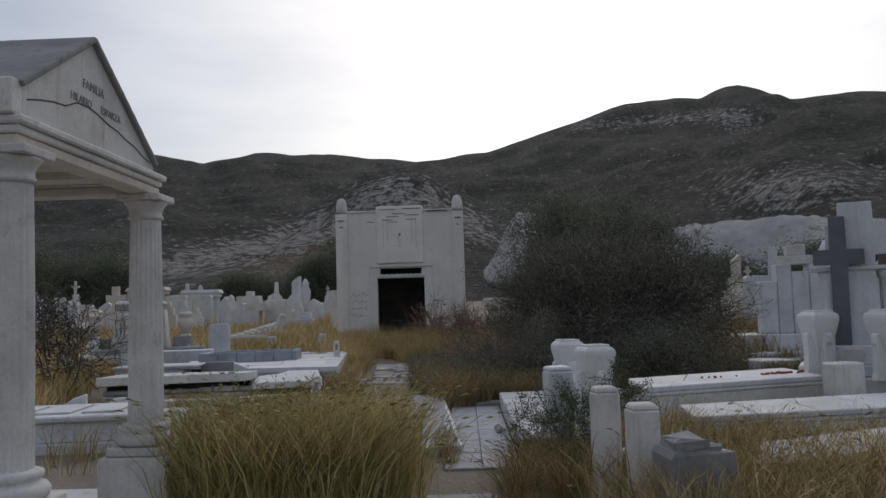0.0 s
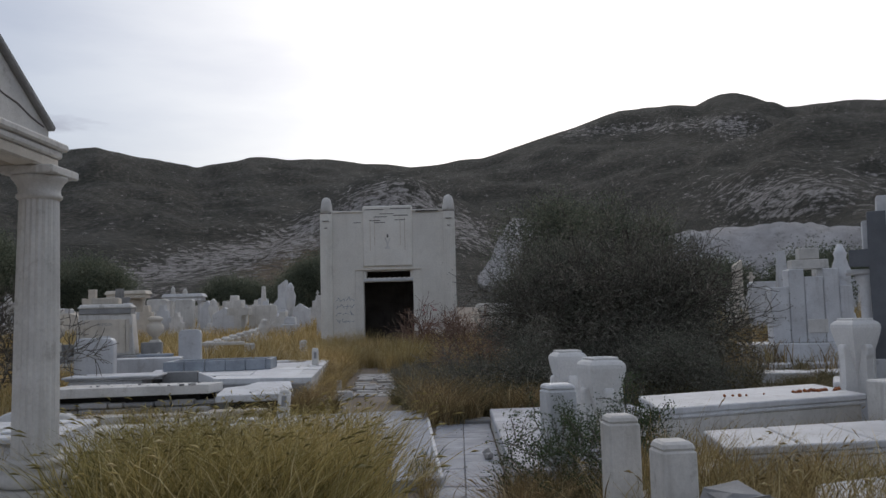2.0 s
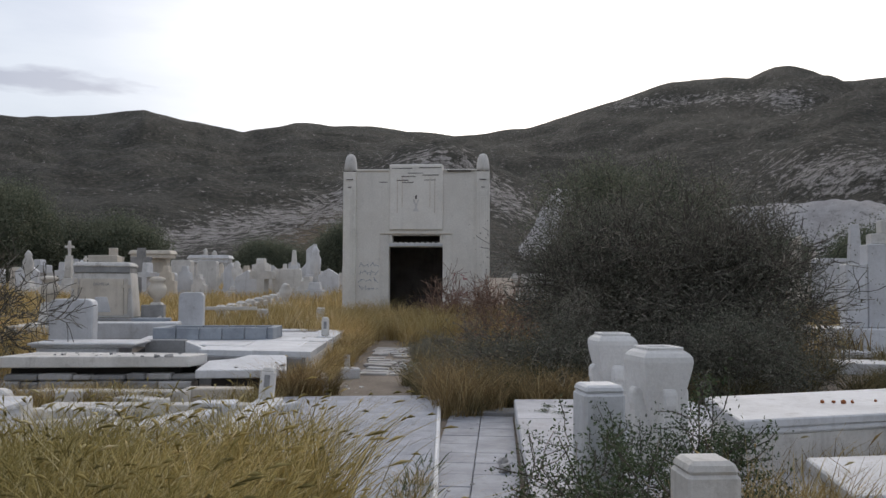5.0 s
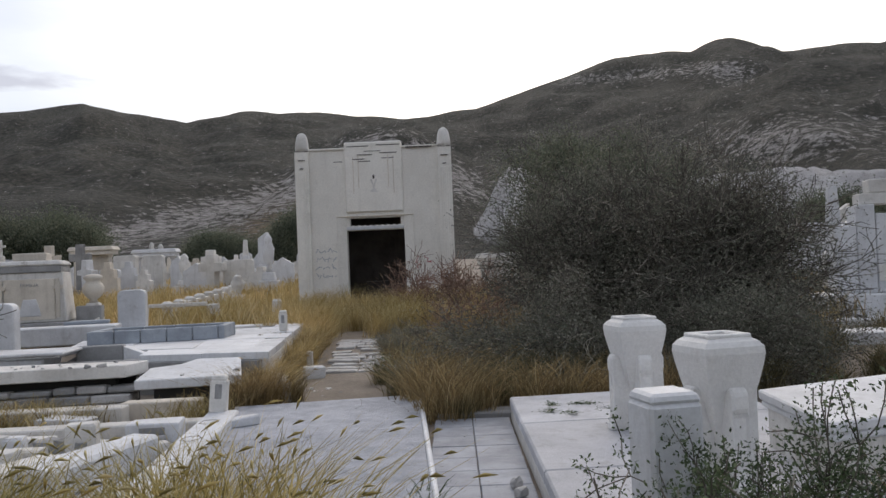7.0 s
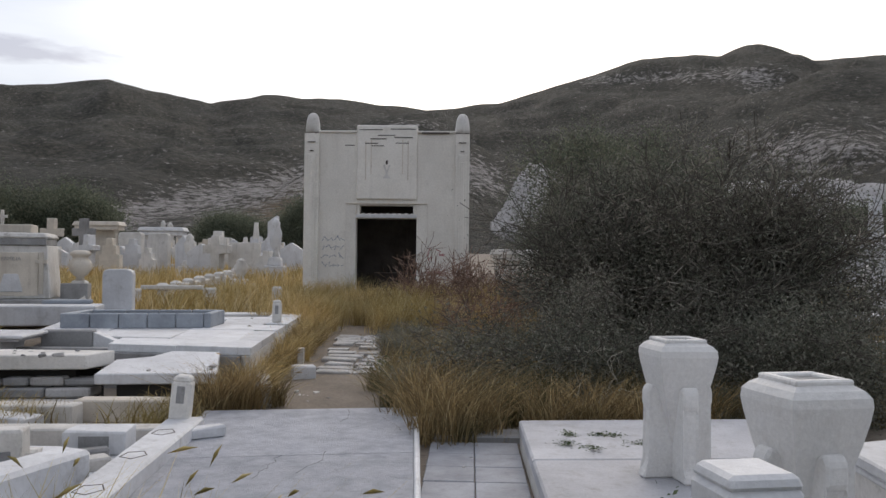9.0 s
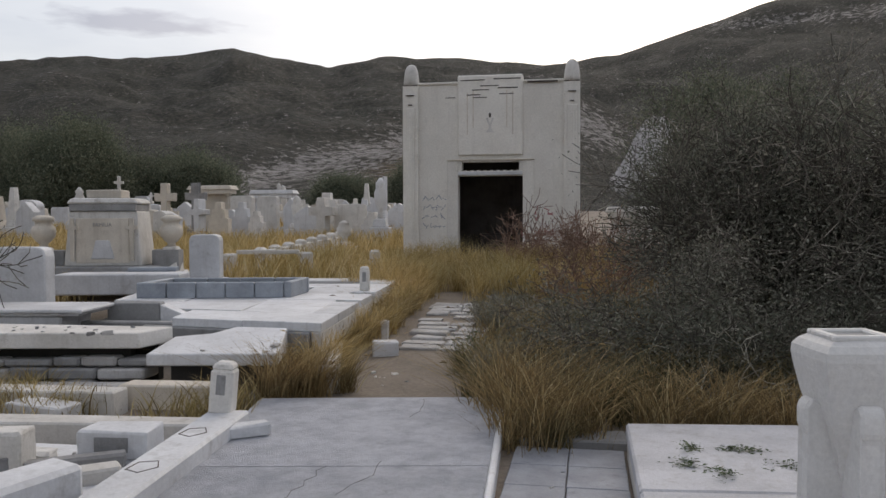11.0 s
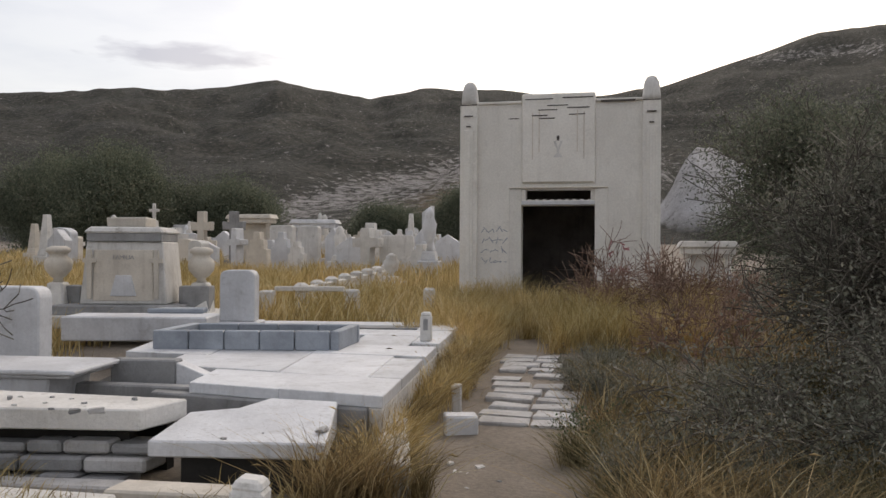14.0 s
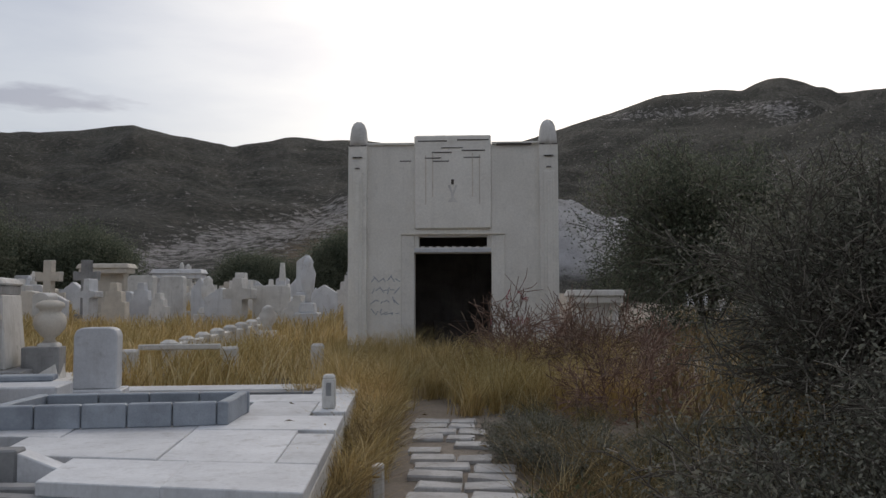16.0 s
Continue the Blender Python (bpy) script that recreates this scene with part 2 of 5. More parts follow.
def ground_material():
    """Dry earth near by, scrub and bare rock on the hills; the masks are the terrain's own cover."""
    m, n, l, b = nodes_of("desert_ground")
    geo = n.new("ShaderNodeNewGeometry").outputs["Position"]
    at = n.new("ShaderNodeAttribute"); at.attribute_name = "cover"
    sep = n.new("ShaderNodeSeparateColor"); l.new(at.outputs["Color"], sep.inputs[0])
    rock, hill, pale = sep.outputs[0], sep.outputs[1], sep.outputs[2]
    d1, d2 = noise_node(n, l, 0.9, 6, 0.6, geo), noise_node(n, l, 22, 6, 0.7, geo)
    dirt = ramp_node(n, l, d1.outputs[0], [(0.3, (0.20, 0.165, 0.13)), (0.65, (0.32, 0.27, 0.22))]).outputs[0]
    dirt = mix_node(n, l, 0.5, dirt, ramp_node(n, l, d2.outputs[0], [(0.3, grey(0.3)), (0.7, grey(1.15))]).outputs[0], "MULTIPLY")
    # scrub dots over stony soil
    s1, s2 = noise_node(n, l, 0.42, 8, 0.82, geo), noise_node(n, l, 0.02, 6, 0.65, geo)
    scrub = ramp_node(n, l, s1.outputs[0], [(0.42, (0.020, 0.021, 0.016)), (0.50, (0.045, 0.046, 0.036)), (0.58, (0.080, 0.074, 0.062)), (0.66, (0.20, 0.185, 0.175))]).outputs[0]
    scrub = mix_node(n, l, 0.7, scrub, ramp_node(n, l, s2.outputs[0], [(0.35, (0.6, 0.64, 0.55)), (0.65, (1.2, 1.12, 1.05))]).outputs[0], "MULTIPLY")
    tan_mask = mix_node(n, l, 1.0, at.outputs["Alpha"], ramp_node(n, l, s1.outputs[0], [(0.42, grey(0.1)), (0.56, grey(0.85))]).outputs[0], "MULTIPLY")
    scrub = mix_node(n, l, tan_mask, scrub, (0.22, 0.145, 0.075))
    r1 = noise_node(n, l, 0.26, 9, 0.80, geo)
    addm = n.new("ShaderNodeMath"); addm.operation = "MULTIPLY_ADD"
    l.new(rock, addm.inputs[0]); addm.inputs[1].default_value = 0.14
    l.new(r1.outputs[0], addm.inputs[2])
    rmask = ramp_node(n, l, addm.outputs[0], [(0.605, grey(0)), (0.635, grey(0.95))]).outputs[0]
    rcol = ramp_node(n, l, s1.outputs[0], [(0.38, (0.15, 0.135, 0.125)), (0.60, (0.52, 0.49, 0.475))]).outputs[0]
    hillcol = mix_node(n, l, rmask, scrub, rcol)
    qn = noise_node(n, l, 0.25, 6, 0.65, geo)
    quarry = ramp_node(n, l, qn.outputs[0], [(0.3, (0.52, 0.50, 0.50)), (0.65, (0.74, 0.73, 0.74))]).outputs[0]
    base = mix_node(n, l, hill, dirt, hillcol)
    base = mix_node(n, l, mix_node(n, l, 1.0, pale, ramp_node(n, l, r1.outputs[0], [(0.36, grey(0.3)), (0.46, grey(1))]).outputs[0], "MULTIPLY"), base, quarry)
    l.new(base, b.inputs["Base Color"])
    b.inputs["Roughness"].default_value = 0.95
    bp = n.new("ShaderNodeBump"); bp.inputs["Strength"].default_value, bp.inputs["Distance"].default_value = 0.5, 0.05
    l.new(d2.outputs[0], bp.inputs["Height"])
    crag = n.new("ShaderNodeBump"); crag.inputs["Distance"].default_value = 2.2
    l.new(hill, crag.inputs["Strength"]); l.new(s1.outputs[0], crag.inputs["Height"]); l.new(bp.outputs[0], crag.inputs["Normal"]); l.new(crag.outputs[0], b.inputs["Normal"])
    return m


M_GROUND = ground_material()


# ---- building helpers ----
def finish(bm, name, material, smooth=False):
    me = bpy.data.meshes.new(name)
    bmesh.ops.recalc_face_normals(bm, faces=bm.faces)
    bm.to_mesh(me); bm.free()
    me.materials.append(material)
    if smooth:
        me.shade_smooth()
    return me


def part(name, bm, material, parent, label="", smooth=False):
    ob = new(name, finish(bm, name, material, smooth))
    ob.parent = parent
    return tagged(ob, label)


def thing(name, label, category, x, y, z, turn=0, group="", kind="", tilt=(0, 0)):
    ob = new(name)
    ob.empty_display_size = 0.1
    ob.matrix_world = pose(x, y, z, tilt[0], tilt[1], turn)
    return tagged(ob, label, category, group, kind)


def whole(name, bm, material, label, category, x=0, y=0, z=0, turn=0, group="", kind="", tilt=(0, 0), smooth=False):
    ob = new(name, finish(bm, name, material, smooth))
    ob.matrix_world = pose(x, y, z, tilt[0], tilt[1], turn)
    return tagged(ob, label, category, group, kind)


def soften(bm, geom_edges, width, segments=1):
    if width > 0:
        bmesh.ops.bevel(bm, geom=list(geom_edges), offset=width, segments=segments, affect="EDGES", profile=0.6)


def box(x0, x1, y0, y1, z0, z1, bevel=0.012, taper=1.0, bm=None, worn=0.0):
    """A block; taper narrows its top, worn jitters its corners."""
    own = bmesh.new()
    bmesh.ops.create_cube(own, size=1.0)
    cx, cy = (x0 + x1) / 2, (y0 + y1) / 2
    for v in own.verts:
        k = taper if v.co.z > 0 else 1.0
        v.co = Vector((cx + v.co.x * (x1 - x0) * k, cy + v.co.y * (y1 - y0) * k, z0 + (v.co.z + 0.5) * (z1 - z0)))
    soften(own, own.edges, min(bevel, 0.3 * min(x1 - x0, y1 - y0, z1 - z0)))
    if worn:
        for v in own.verts:
            v.co += Vector([random.uniform(-worn, worn) for _ in range(3)])
    return merge(bm, own)


def merge(bm, own):
    if bm is None:
        return own
    me = bpy.data.meshes.new("scratch")
    own.to_mesh(me); own.free()
    bm.from_mesh(me)
    bpy.data.meshes.remove(me)
    return bm


def slab(corners, z0, z1, bevel=0.012, bm=None, lift=None):
    """A block over four ground corners, walked anticlockwise; lift raises each top corner."""
    own = bmesh.new()
    low = [own.verts.new((x, y, z0)) for x, y in corners]
    top = [own.verts.new((x, y, z1 + (lift[i] if lift else 0))) for i, (x, y) in enumerate(corners)]
    k = len(corners)
    own.faces.new(low[::-1]); own.faces.new(top)
    for i in range(k):
        own.faces.new((low[i], low[(i + 1) % k], top[(i + 1) % k], top[i]))
    soften(own, own.edges, bevel)
    return merge(bm, own)


def outline(points, depth, axis="y", bevel=0.0, bm=None):
    """A plate cut to an outline in (across, up), depth thick, front face at 0."""
    own = bmesh.new()
    a = [own.verts.new((p, 0, q)) for p, q in points]
    b = [own.verts.new((p, depth, q)) for p, q in points]
    k = len(points)
    own.faces.new(a); own.faces.new(b[::-1])
    for i in range(k):
        own.faces.new((a[i], b[i], b[(i + 1) % k], a[(i + 1) % k]))
    soften(own, [e for e in own.edges], bevel)
    return merge(bm, own)


def lathe(profile, sides=24, flute=0.0, flutes=20, bm=None, square=False):
    """A turned body from (radius, height) pairs; flute cuts grooves into it; square gives four flat sides."""
    own = bmesh.new()
    rings = []
    for r, z in profile:
        ring = []
        for i in range(sides):
            a = 2 * math.pi * i / sides
            k = r
            if square:
                c = max(abs(math.cos(a)), abs(math.sin(a)))
                k = r / c * (1 - 0.05 * (1 / c - 1) * 2)
            elif flute:
                k = r * (1 - flute * (0.5 + 0.5 * math.cos(a * flutes)))
            ring.append(own.verts.new((k * math.cos(a), k * math.sin(a), z)))
        rings.append(ring)
    for lo, hi in zip(rings, rings[1:]):
        for i in range(sides):
            own.faces.new((lo[i], lo[(i + 1) % sides], hi[(i + 1) % sides], hi[i]))
    own.faces.new(rings[0][::-1]); own.faces.new(rings[-1])
    return merge(bm, own)


def quick_mesh(name, verts, faces, material):
    """A mesh from arrays: faces is a list of equal-width index arrays."""
    me = bpy.data.meshes.new(name)
    me.vertices.add(len(verts)); me.vertices.foreach_set("co", np.asarray(verts, np.float32).ravel())
    flat = np.concatenate([f.ravel() for f in faces]).astype(np.int32)
    sizes = np.concatenate([np.full(len(f), f.shape[1], np.int32) for f in faces])
    me.loops.add(len(flat)); me.loops.foreach_set("vertex_index", flat)
    me.polygons.add(len(sizes)); me.polygons.foreach_set("loop_start", np.concatenate([[0], np.cumsum(sizes)[:-1]]).astype(np.int32))
    me.update(calc_edges=True)
    me.materials.append(material)
    return me


# ---- terrain ----
def lattice(ix, iy, seed):
    h = (ix.astype(np.int64) * 374761393 + iy.astype(np.int64) * 668265263 + seed * 1442695041) & 0x7FFFFFFF
    h = ((h ^ (h >> 13)) * 1274126177) & 0x7FFFFFFF
    return ((h ^ (h >> 16)) & 0xFFFF) / 65535.0


def value_noise(x, y, seed=0, octaves=4, gain=0.5):
    total, amp, norm = np.zeros_like(x, float), 1.0, 0.0
    for o in range(octaves):
        fx, fy = np.floor(x), np.floor(y)
        u, v = x - fx, y - fy
        u, v = u * u * (3 - 2 * u), v * v * (3 - 2 * v)
        a, b = lattice(fx, fy, seed + o), lattice(fx + 1, fy, seed + o)
        c, d = lattice(fx, fy + 1, seed + o), lattice(fx + 1, fy + 1, seed + o)
        total += amp * ((a * (1 - u) + b * u) * (1 - v) + (c * (1 - u) + d * u) * v)
        norm += amp
        amp *= gain; x, y = x * 2.03 + 7.1, y * 2.03 + 3.3
    return total / norm


def smooth(a, b, x):
    t = np.clip((x - a) / (b - a), 0, 1)
    return t * t * (3 - 2 * t)


# ridge lines as bearing (degrees from north, east positive) and rise (degrees)
SKYLINE = [(-180, 4), (-70, 7), (-50, 8.6), (-39, 9.7), (-34, 10.4), (-30, 10.6), (-25, 11.6), (-22.5, 11.1), (-18.5, 10.55), (-15, 11.3), (-9.5, 11.1), (-3.6, 10.55), (1.4, 11.1),
           (4.6, 12.0), (8.2, 13.0), (11.3, 13.9), (14.7, 13.95), (16.4, 13.72), (17.3, 14.1), (18.0, 14.26), (18.8, 14.28), (20.1, 13.85), (22.1, 13.05), (24.1, 12.98), (26.2, 13.0), (27.8, 12.8), (29.5, 13.0), (31, 13.4), (34, 13.8), (40, 13), (70, 7), (180, 4)]
SPUR = [(-180, 0), (-34, 0), (-27, 2.2), (-20, 4.6), (-15, 5.9), (-10, 8.0), (-7.2, 9.5), (-4.8, 9.95), (-2.8, 9.5), (-0.8, 8.2), (2.8, 6.4), (6, 4), (10, 0), (180, 0)]
EAST = [(-180, 0), (8, 0), (15.6, 9.2), (18.2, 10.1), (20.4, 11.4), (22.5, 12.2), (24.5, 12.3), (28, 12.0), (45, 8), (80, 0), (180, 0)]
QUARRY = [(-180, 0), (-1.5, 0), (0.6, 1.6), (1.8, 3.4), (2.8, 5.2), (3.6, 6.2), (4.5, 6.3), (6, 5.7), (8.2, 5.3), (12, 4.6), (15.2, 4.7), (16.2, 5.2), (23.4, 4.95), (28, 4.4), (34, 0), (180, 0)]


def ridge(bearing, table):
    a, e = np.array(table, float).T
    return np.interp(bearing, a, e)


def near_ground(x, y):
    """The graveyard's floor: level at first, then rising gently towards the hills."""
    y = np.asarray(y, float)
    z = np.interp(y, [-50, 14.5, 20, 29, 45, 90], [-0.02, -0.02, 0.12, 0.45, 1.15, 2.6])
    return z + 0.05 * (value_noise(np.asarray(x, float) * 0.5 + 50, y * 0.5 + 50, 3, 3) - 0.5)


def gz(x, y):
    return float(near_ground(np.array([x]), np.array([y]))[0])


def terrain():
    cx, cy = 0.5, 6.0
    az = np.radians(np.concatenate([np.arange(-180, -48, 3.0), np.arange(-48, 42, 0.16), np.arange(42, 180, 3.0)]))
    rad = np.concatenate([[0.0], np.geomspace(0.6, 40, 60), np.geomspace(41, 1400, 190)])
    R, A = np.meshgrid(rad, az, indexing="ij")
    X, Y = cx + R * np.sin(A), cy + R * np.cos(A)
    Z = near_ground(X, Y)
    deg = np.degrees(A)
    wob = (value_noise(X / 60, Y / 60, 11, 4, 0.5) - 0.5)
    small = (value_noise(X / 22, Y / 22, 21, 2, 0.5) - 0.5)
    tan = lambda e: np.tan(np.radians(e))
    cover = np.zeros((*R.shape, 4)); cover[..., 3] = 1
    hill_h = np.zeros_like(R)
    for table, top, foot, power in ((SKYLINE, 720, 170, 1.15), (SPUR, 400, 120, 1.2), (EAST, 470, 150, 1.15)):
        rise = tan(ridge(deg, table)) * top
        up = np.clip((R - foot) / (top - foot), 0, 1) ** power
        down = np.clip((R - top) / 260, 0, 1)
        body = rise * up * (1 - 0.8 * smooth(0, 1, down))
        body = body + (wob * 26 + small * 5) * np.clip(rise / 60, 0, 1) * smooth(0, 0.25, up) * (1 - smooth(0.82, 1.0, up)) + small * 3.5 * (up > 0.8) * (rise > 10)
        hill_h = np.maximum(hill_h, body)
    q_rise = tan(ridge(deg, QUARRY)) * 175
    q = q_rise * (1 + 0.22 * (value_noise(X / 5, Y / 5, 61, 3) - 0.5)) * smooth(138, 172, R + wob * 26 + small * 10) * (1 - smooth(176, 230, R)) + wob * 2 * (q_rise > 2) * smooth(140, 160, R) * (1 - smooth(200, 230, R))
    is_q = (q > hill_h + 0.2) & (q > 1.0)
    Z = Z + np.maximum(hill_h, q)
    hill = smooth(75, 125, R)
    el = np.degrees(np.arctan2(Z - 1.7, np.maximum(R, 1)))
    band = np.exp(-((el - ridge(deg, SPUR) * 0.80) / 1.5) ** 2) * smooth(-34, -26, deg) * (1 - smooth(0, 6, deg))
    band += 0.6 * np.exp(-((el - 8.9) / 1.1) ** 2 - ((deg + 5) / 3.0) ** 2)
    east = smooth(13, 19, deg) * np.exp(-((el - 7.5) / 2.2) ** 2)
    crest = 0.75 * np.exp(-((el - 12.6) / 0.45) ** 2) * smooth(5, 9, deg) * (1 - smooth(17, 22, deg))
    rock = np.clip(band + 0.5 * east + crest , 0, 1)
    scar = np.exp(-((deg - 22) / 2.6) ** 2 - ((el - 7.0) / 1.1) ** 2) + np.exp(-((deg - 19) / 1.6) ** 2 - ((el - 12.0) / 0.7) ** 2) * 0.8
    cover[..., 0] = np.clip(rock + scar, 0, 1)
    cover[..., 1] = hill
    # dry grass slope below the pale rock band
    cover[..., 3] = np.exp(-((deg + 12.5) / 4.0) ** 2 - ((el - (3.6 + 0.30 * (deg + 12.5))) / 1.3) ** 2)
    cover[..., 2] = np.where(is_q, 1.0, 0.0) * smooth(1.0, 3.0, q) * smooth(1.2, 2.6, el)
    nr, na = R.shape
    i, j = np.meshgrid(np.arange(nr - 1), np.arange(na), indexing="ij")
    k = (j + 1) % na
    faces = np.stack([i * na + j, i * na + k, (i + 1) * na + k, (i + 1) * na + j], -1).reshape(-1, 4)[:, ::-1]
    me = quick_mesh("ground", np.stack([X, Y, Z], -1).reshape(-1, 3), [faces], M_GROUND)
    layer = me.color_attributes.new("cover", "FLOAT_COLOR", "POINT")
    layer.data.foreach_set("color", cover.astype(np.float32).ravel())
    me.shade_smooth()
    tagged(new("ground", me), "dry pale earth rising to scrub-covered rocky hills", "ground", kind="structure")


terrain()


# ---- plants ----
def blades(name, label, spots, heights, material, lean=0.35, width=0.006, heads=0.0, seed=1):
    """Tufts of grass blades: each is a tapered strip bent outwards; some carry a seed head."""
    rng = np.random.default_rng(seed)
    n = len(spots)
    x, y = spots.T
    z = near_ground(x, y) - 0.03
    h = heights * rng.uniform(0.35, 1.1, n)
    a = rng.uniform(0, 2 * np.pi, n)
    d = h * np.abs(rng.normal(lean, lean * 0.5, n))
    dx, dy = np.cos(a) * d + 0.10 * h, np.sin(a) * d * 0.8
    s = rng.uniform(0, 2 * np.pi, n)
    w = width * rng.uniform(0.6, 1.4, n)
    sx, sy = np.cos(s) * w, np.sin(s) * w
    P = lambda k, u, g: np.stack([x + dx * k + sx * g, y + dy * k + sy * g, z + h * u], -1)
    V = np.stack([P(0, 0, -1), P(0, 0, 1), P(0.22, 0.5, -0.85), P(0.22, 0.5, 0.85), P(0.6, 0.82, -0.55), P(0.6, 0.82, 0.55), P(1.0, 1.0, 0)], 1).reshape(-1, 3)
    b = np.arange(n)[:, None] * 7
    quads = np.concatenate([b + [0, 1, 3, 2], b + [2, 3, 5, 4]])
    tris = b + [4, 5, 6]
    if heads:
        pick = np.where(rng.random(n) < heads)[0]
        tip = np.stack([x + dx, y + dy, z + h], -1)[pick]
        m = len(pick)
        out = np.stack([dx, dy, 0.25 * h], -1)[pick]
        out = out / np.linalg.norm(out, axis=1)[:, None] * rng.uniform(0.06, 0.11, m)[:, None]
        side = np.stack([-out[:, 1], out[:, 0], np.zeros(m)], -1)
        side = side / (np.linalg.norm(side, axis=1)[:, None] + 1e-6) * 0.008
        up = np.array([0, 0, 0.008])
        H = np.stack([tip - out * 0.1, tip + out * 0.45 + side, tip + out * 0.45 - side * 0.5 + up, tip + out * 0.45 - side * 0.5 - up, tip + out + [0, 0, -0.015]], 1).reshape(-1, 3)
        hb = len(V) + np.arange(m)[:, None] * 5
        V = np.concatenate([V, H])
        tris = np.concatenate([tris] + [hb + t for t in ([0, 1, 2], [0, 2, 3], [0, 3, 1], [4, 2, 1], [4, 3, 2], [4, 1, 3])])
    return tagged(new(name, quick_mesh(name, V, [quads, tris], material)), label, "grass", kind="stuff")


def tufts(rng, n, x0, x1, y0, y1, per=22, spread=0.10, keep=None):
    """Spots gathered into tufts inside a rectangle, thinned by patchy noise."""
    c = np.stack([rng.uniform(x0, x1, n * 2), rng.uniform(y0, y1, n * 2)], -1)
    c = c[value_noise(c[:, 0] * 1.1, c[:, 1] * 1.1, 7, 2) > 0.40]
    if keep is not None:
        c = c[keep(c[:, 0], c[:, 1])]
    c = c[:n]
    return (np.repeat(c, per, 0) + rng.normal(0, spread, (len(c) * per, 2)))


def grow(rng, base, spread, height, stems, levels, r0, droop=0.0, kids=4, flat=1.0):
    """Limbs of a shrub: segments (from, to, radius, radius) and the twig ends."""
    segs, tips = [], []

    def limb(p, d, length, r, level):
        steps = 4 if level < levels else 3
        for k in range(steps):
            d = d + Vector(rng.normal(0, 0.22, 3)) + Vector((0, 0, 0.05 - droop * (level / levels)))
            d.normalize()
            q = p + d * (length / steps)
            if q.z < base[2] + 0.06:
                q.z = base[2] + 0.06 + 0.05 * rng.random()
            r1 = r * 0.8
            segs.append((p.copy(), q.copy(), r, r1))
            if level == levels:
                tips.append((q.copy(), d.copy()))
            elif k > 0 or level > 0:
                for _ in range(kids if k == steps - 1 else max(1, kids - 2)):
                    turn = Vector(rng.normal(0, 0.75, 3)); turn.z *= flat
                    limb(q, (d + turn).normalized(), length * rng.uniform(0.5, 0.75), r1 * 0.62, level + 1)
            p, r = q, r1

    for s in range(stems):
        a = 2 * math.pi * (s + rng.random()) / stems
        out = rng.uniform(0.35, 1.0)
        d = Vector((math.cos(a) * spread * out, math.sin(a) * spread * out, height * (1.15 - 0.6 * out)))
        limb(Vector(base) + Vector((math.cos(a), math.sin(a), 0)) * 0.12, d.normalized(), d.length * 0.55, r0 * rng.uniform(0.7, 1.1), 0)
    return segs, tips


def tubes(name, segs, material, thin=0.0035, sides=4):
    p0 = np.array([s[0] for s in segs]); p1 = np.array([s[1] for s in segs])
    r0 = np.maximum([s[2] for s in segs], thin); r1 = np.maximum([s[3] for s in segs], thin)
    d = p1 - p0; d /= np.linalg.norm(d, axis=1)[:, None] + 1e-9
    ref = np.where(np.abs(d[:, 2:3]) > 0.9, [[1.0, 0, 0]], [[0, 0, 1.0]])
    u = np.cross(d, ref); u /= np.linalg.norm(u, axis=1)[:, None]
    v = np.cross(d, u)
    rings = []
    for p, r in ((p0, r0), (p1, r1)):
        for k in range(sides):
            a = 2 * math.pi * k / sides
            rings.append(p + (u * math.cos(a) + v * math.sin(a)) * np.asarray(r)[:, None])
    V = np.stack(rings, 1).reshape(-1, 3)
    b = np.arange(len(segs))[:, None] * (2 * sides)
    F = np.concatenate([b + [k, (k + 1) % sides, sides + (k + 1) % sides, sides + k] for k in range(sides)])
    return quick_mesh(name, V, [F], material)


def leaves(name, rng, tips, per, reach, size, material, slim=0.45):
    n = len(tips) * per
    c = np.repeat(np.array([t[0] for t in tips]), per, 0) + rng.normal(0, reach, (n, 3))
    a = rng.normal(0, 1, (n, 3)); a /= np.linalg.norm(a, axis=1)[:, None]
    b = np.cross(a, rng.normal(0, 1, (n, 3))); b /= np.linalg.norm(b, axis=1)[:, None]
    s = size * rng.uniform(0.6, 1.4, (n, 1))
    V = np.stack([c - a * s, c + b * s * slim, c + a * s, c - b * s * slim], 1).reshape(-1, 3)
    F = np.arange(n)[:, None] * 4 + [0, 1, 2, 3]
    return quick_mesh(name, V, [F], material)


def shrub(name, label, category, x, y, spread, height, stems, levels, r0, leaf=None, per=0, reach=0.1, size=0.02, bark=None, seed=1, kids=4, thin=0.0035, droop=0.0, slim=0.45, flat=1.0):
    rng = np.random.default_rng(seed)
    z = gz(x, y) - 0.03
    segs, tips = grow(rng, (0, 0, 0), spread, height, stems, levels, r0, droop, kids, flat)
    root = thing(name, label, category, x, y, z)
    thick = [g for g in segs if g[2] > r0 * 0.36]
    groups, owner = [], {}
    for g in thick:
        k = owner.get(tuple(round(c, 4) for c in g[0]))
        if k is None:
            k = len(groups); groups.append([])
        groups[k].append(g); owner[tuple(round(c, 4) for c in g[1])] = k
    for g in groups:
        stem = new("stem", tubes("stem", g, bark or M_TWIG, thin, 6)); stem.parent = root; tagged(stem)
    limbs = tagged(new("branchwork", tubes("branchwork", [g for g in segs if g[2] <= r0 * 0.36], bark or M_TWIG, thin)), kind="stuff"); limbs.parent = root
    if leaf:
        crown = new("crown", leaves("crown", rng, tips, per, reach, size, leaf, slim)); crown.parent = root; tagged(crown, kind="stuff")
    return root


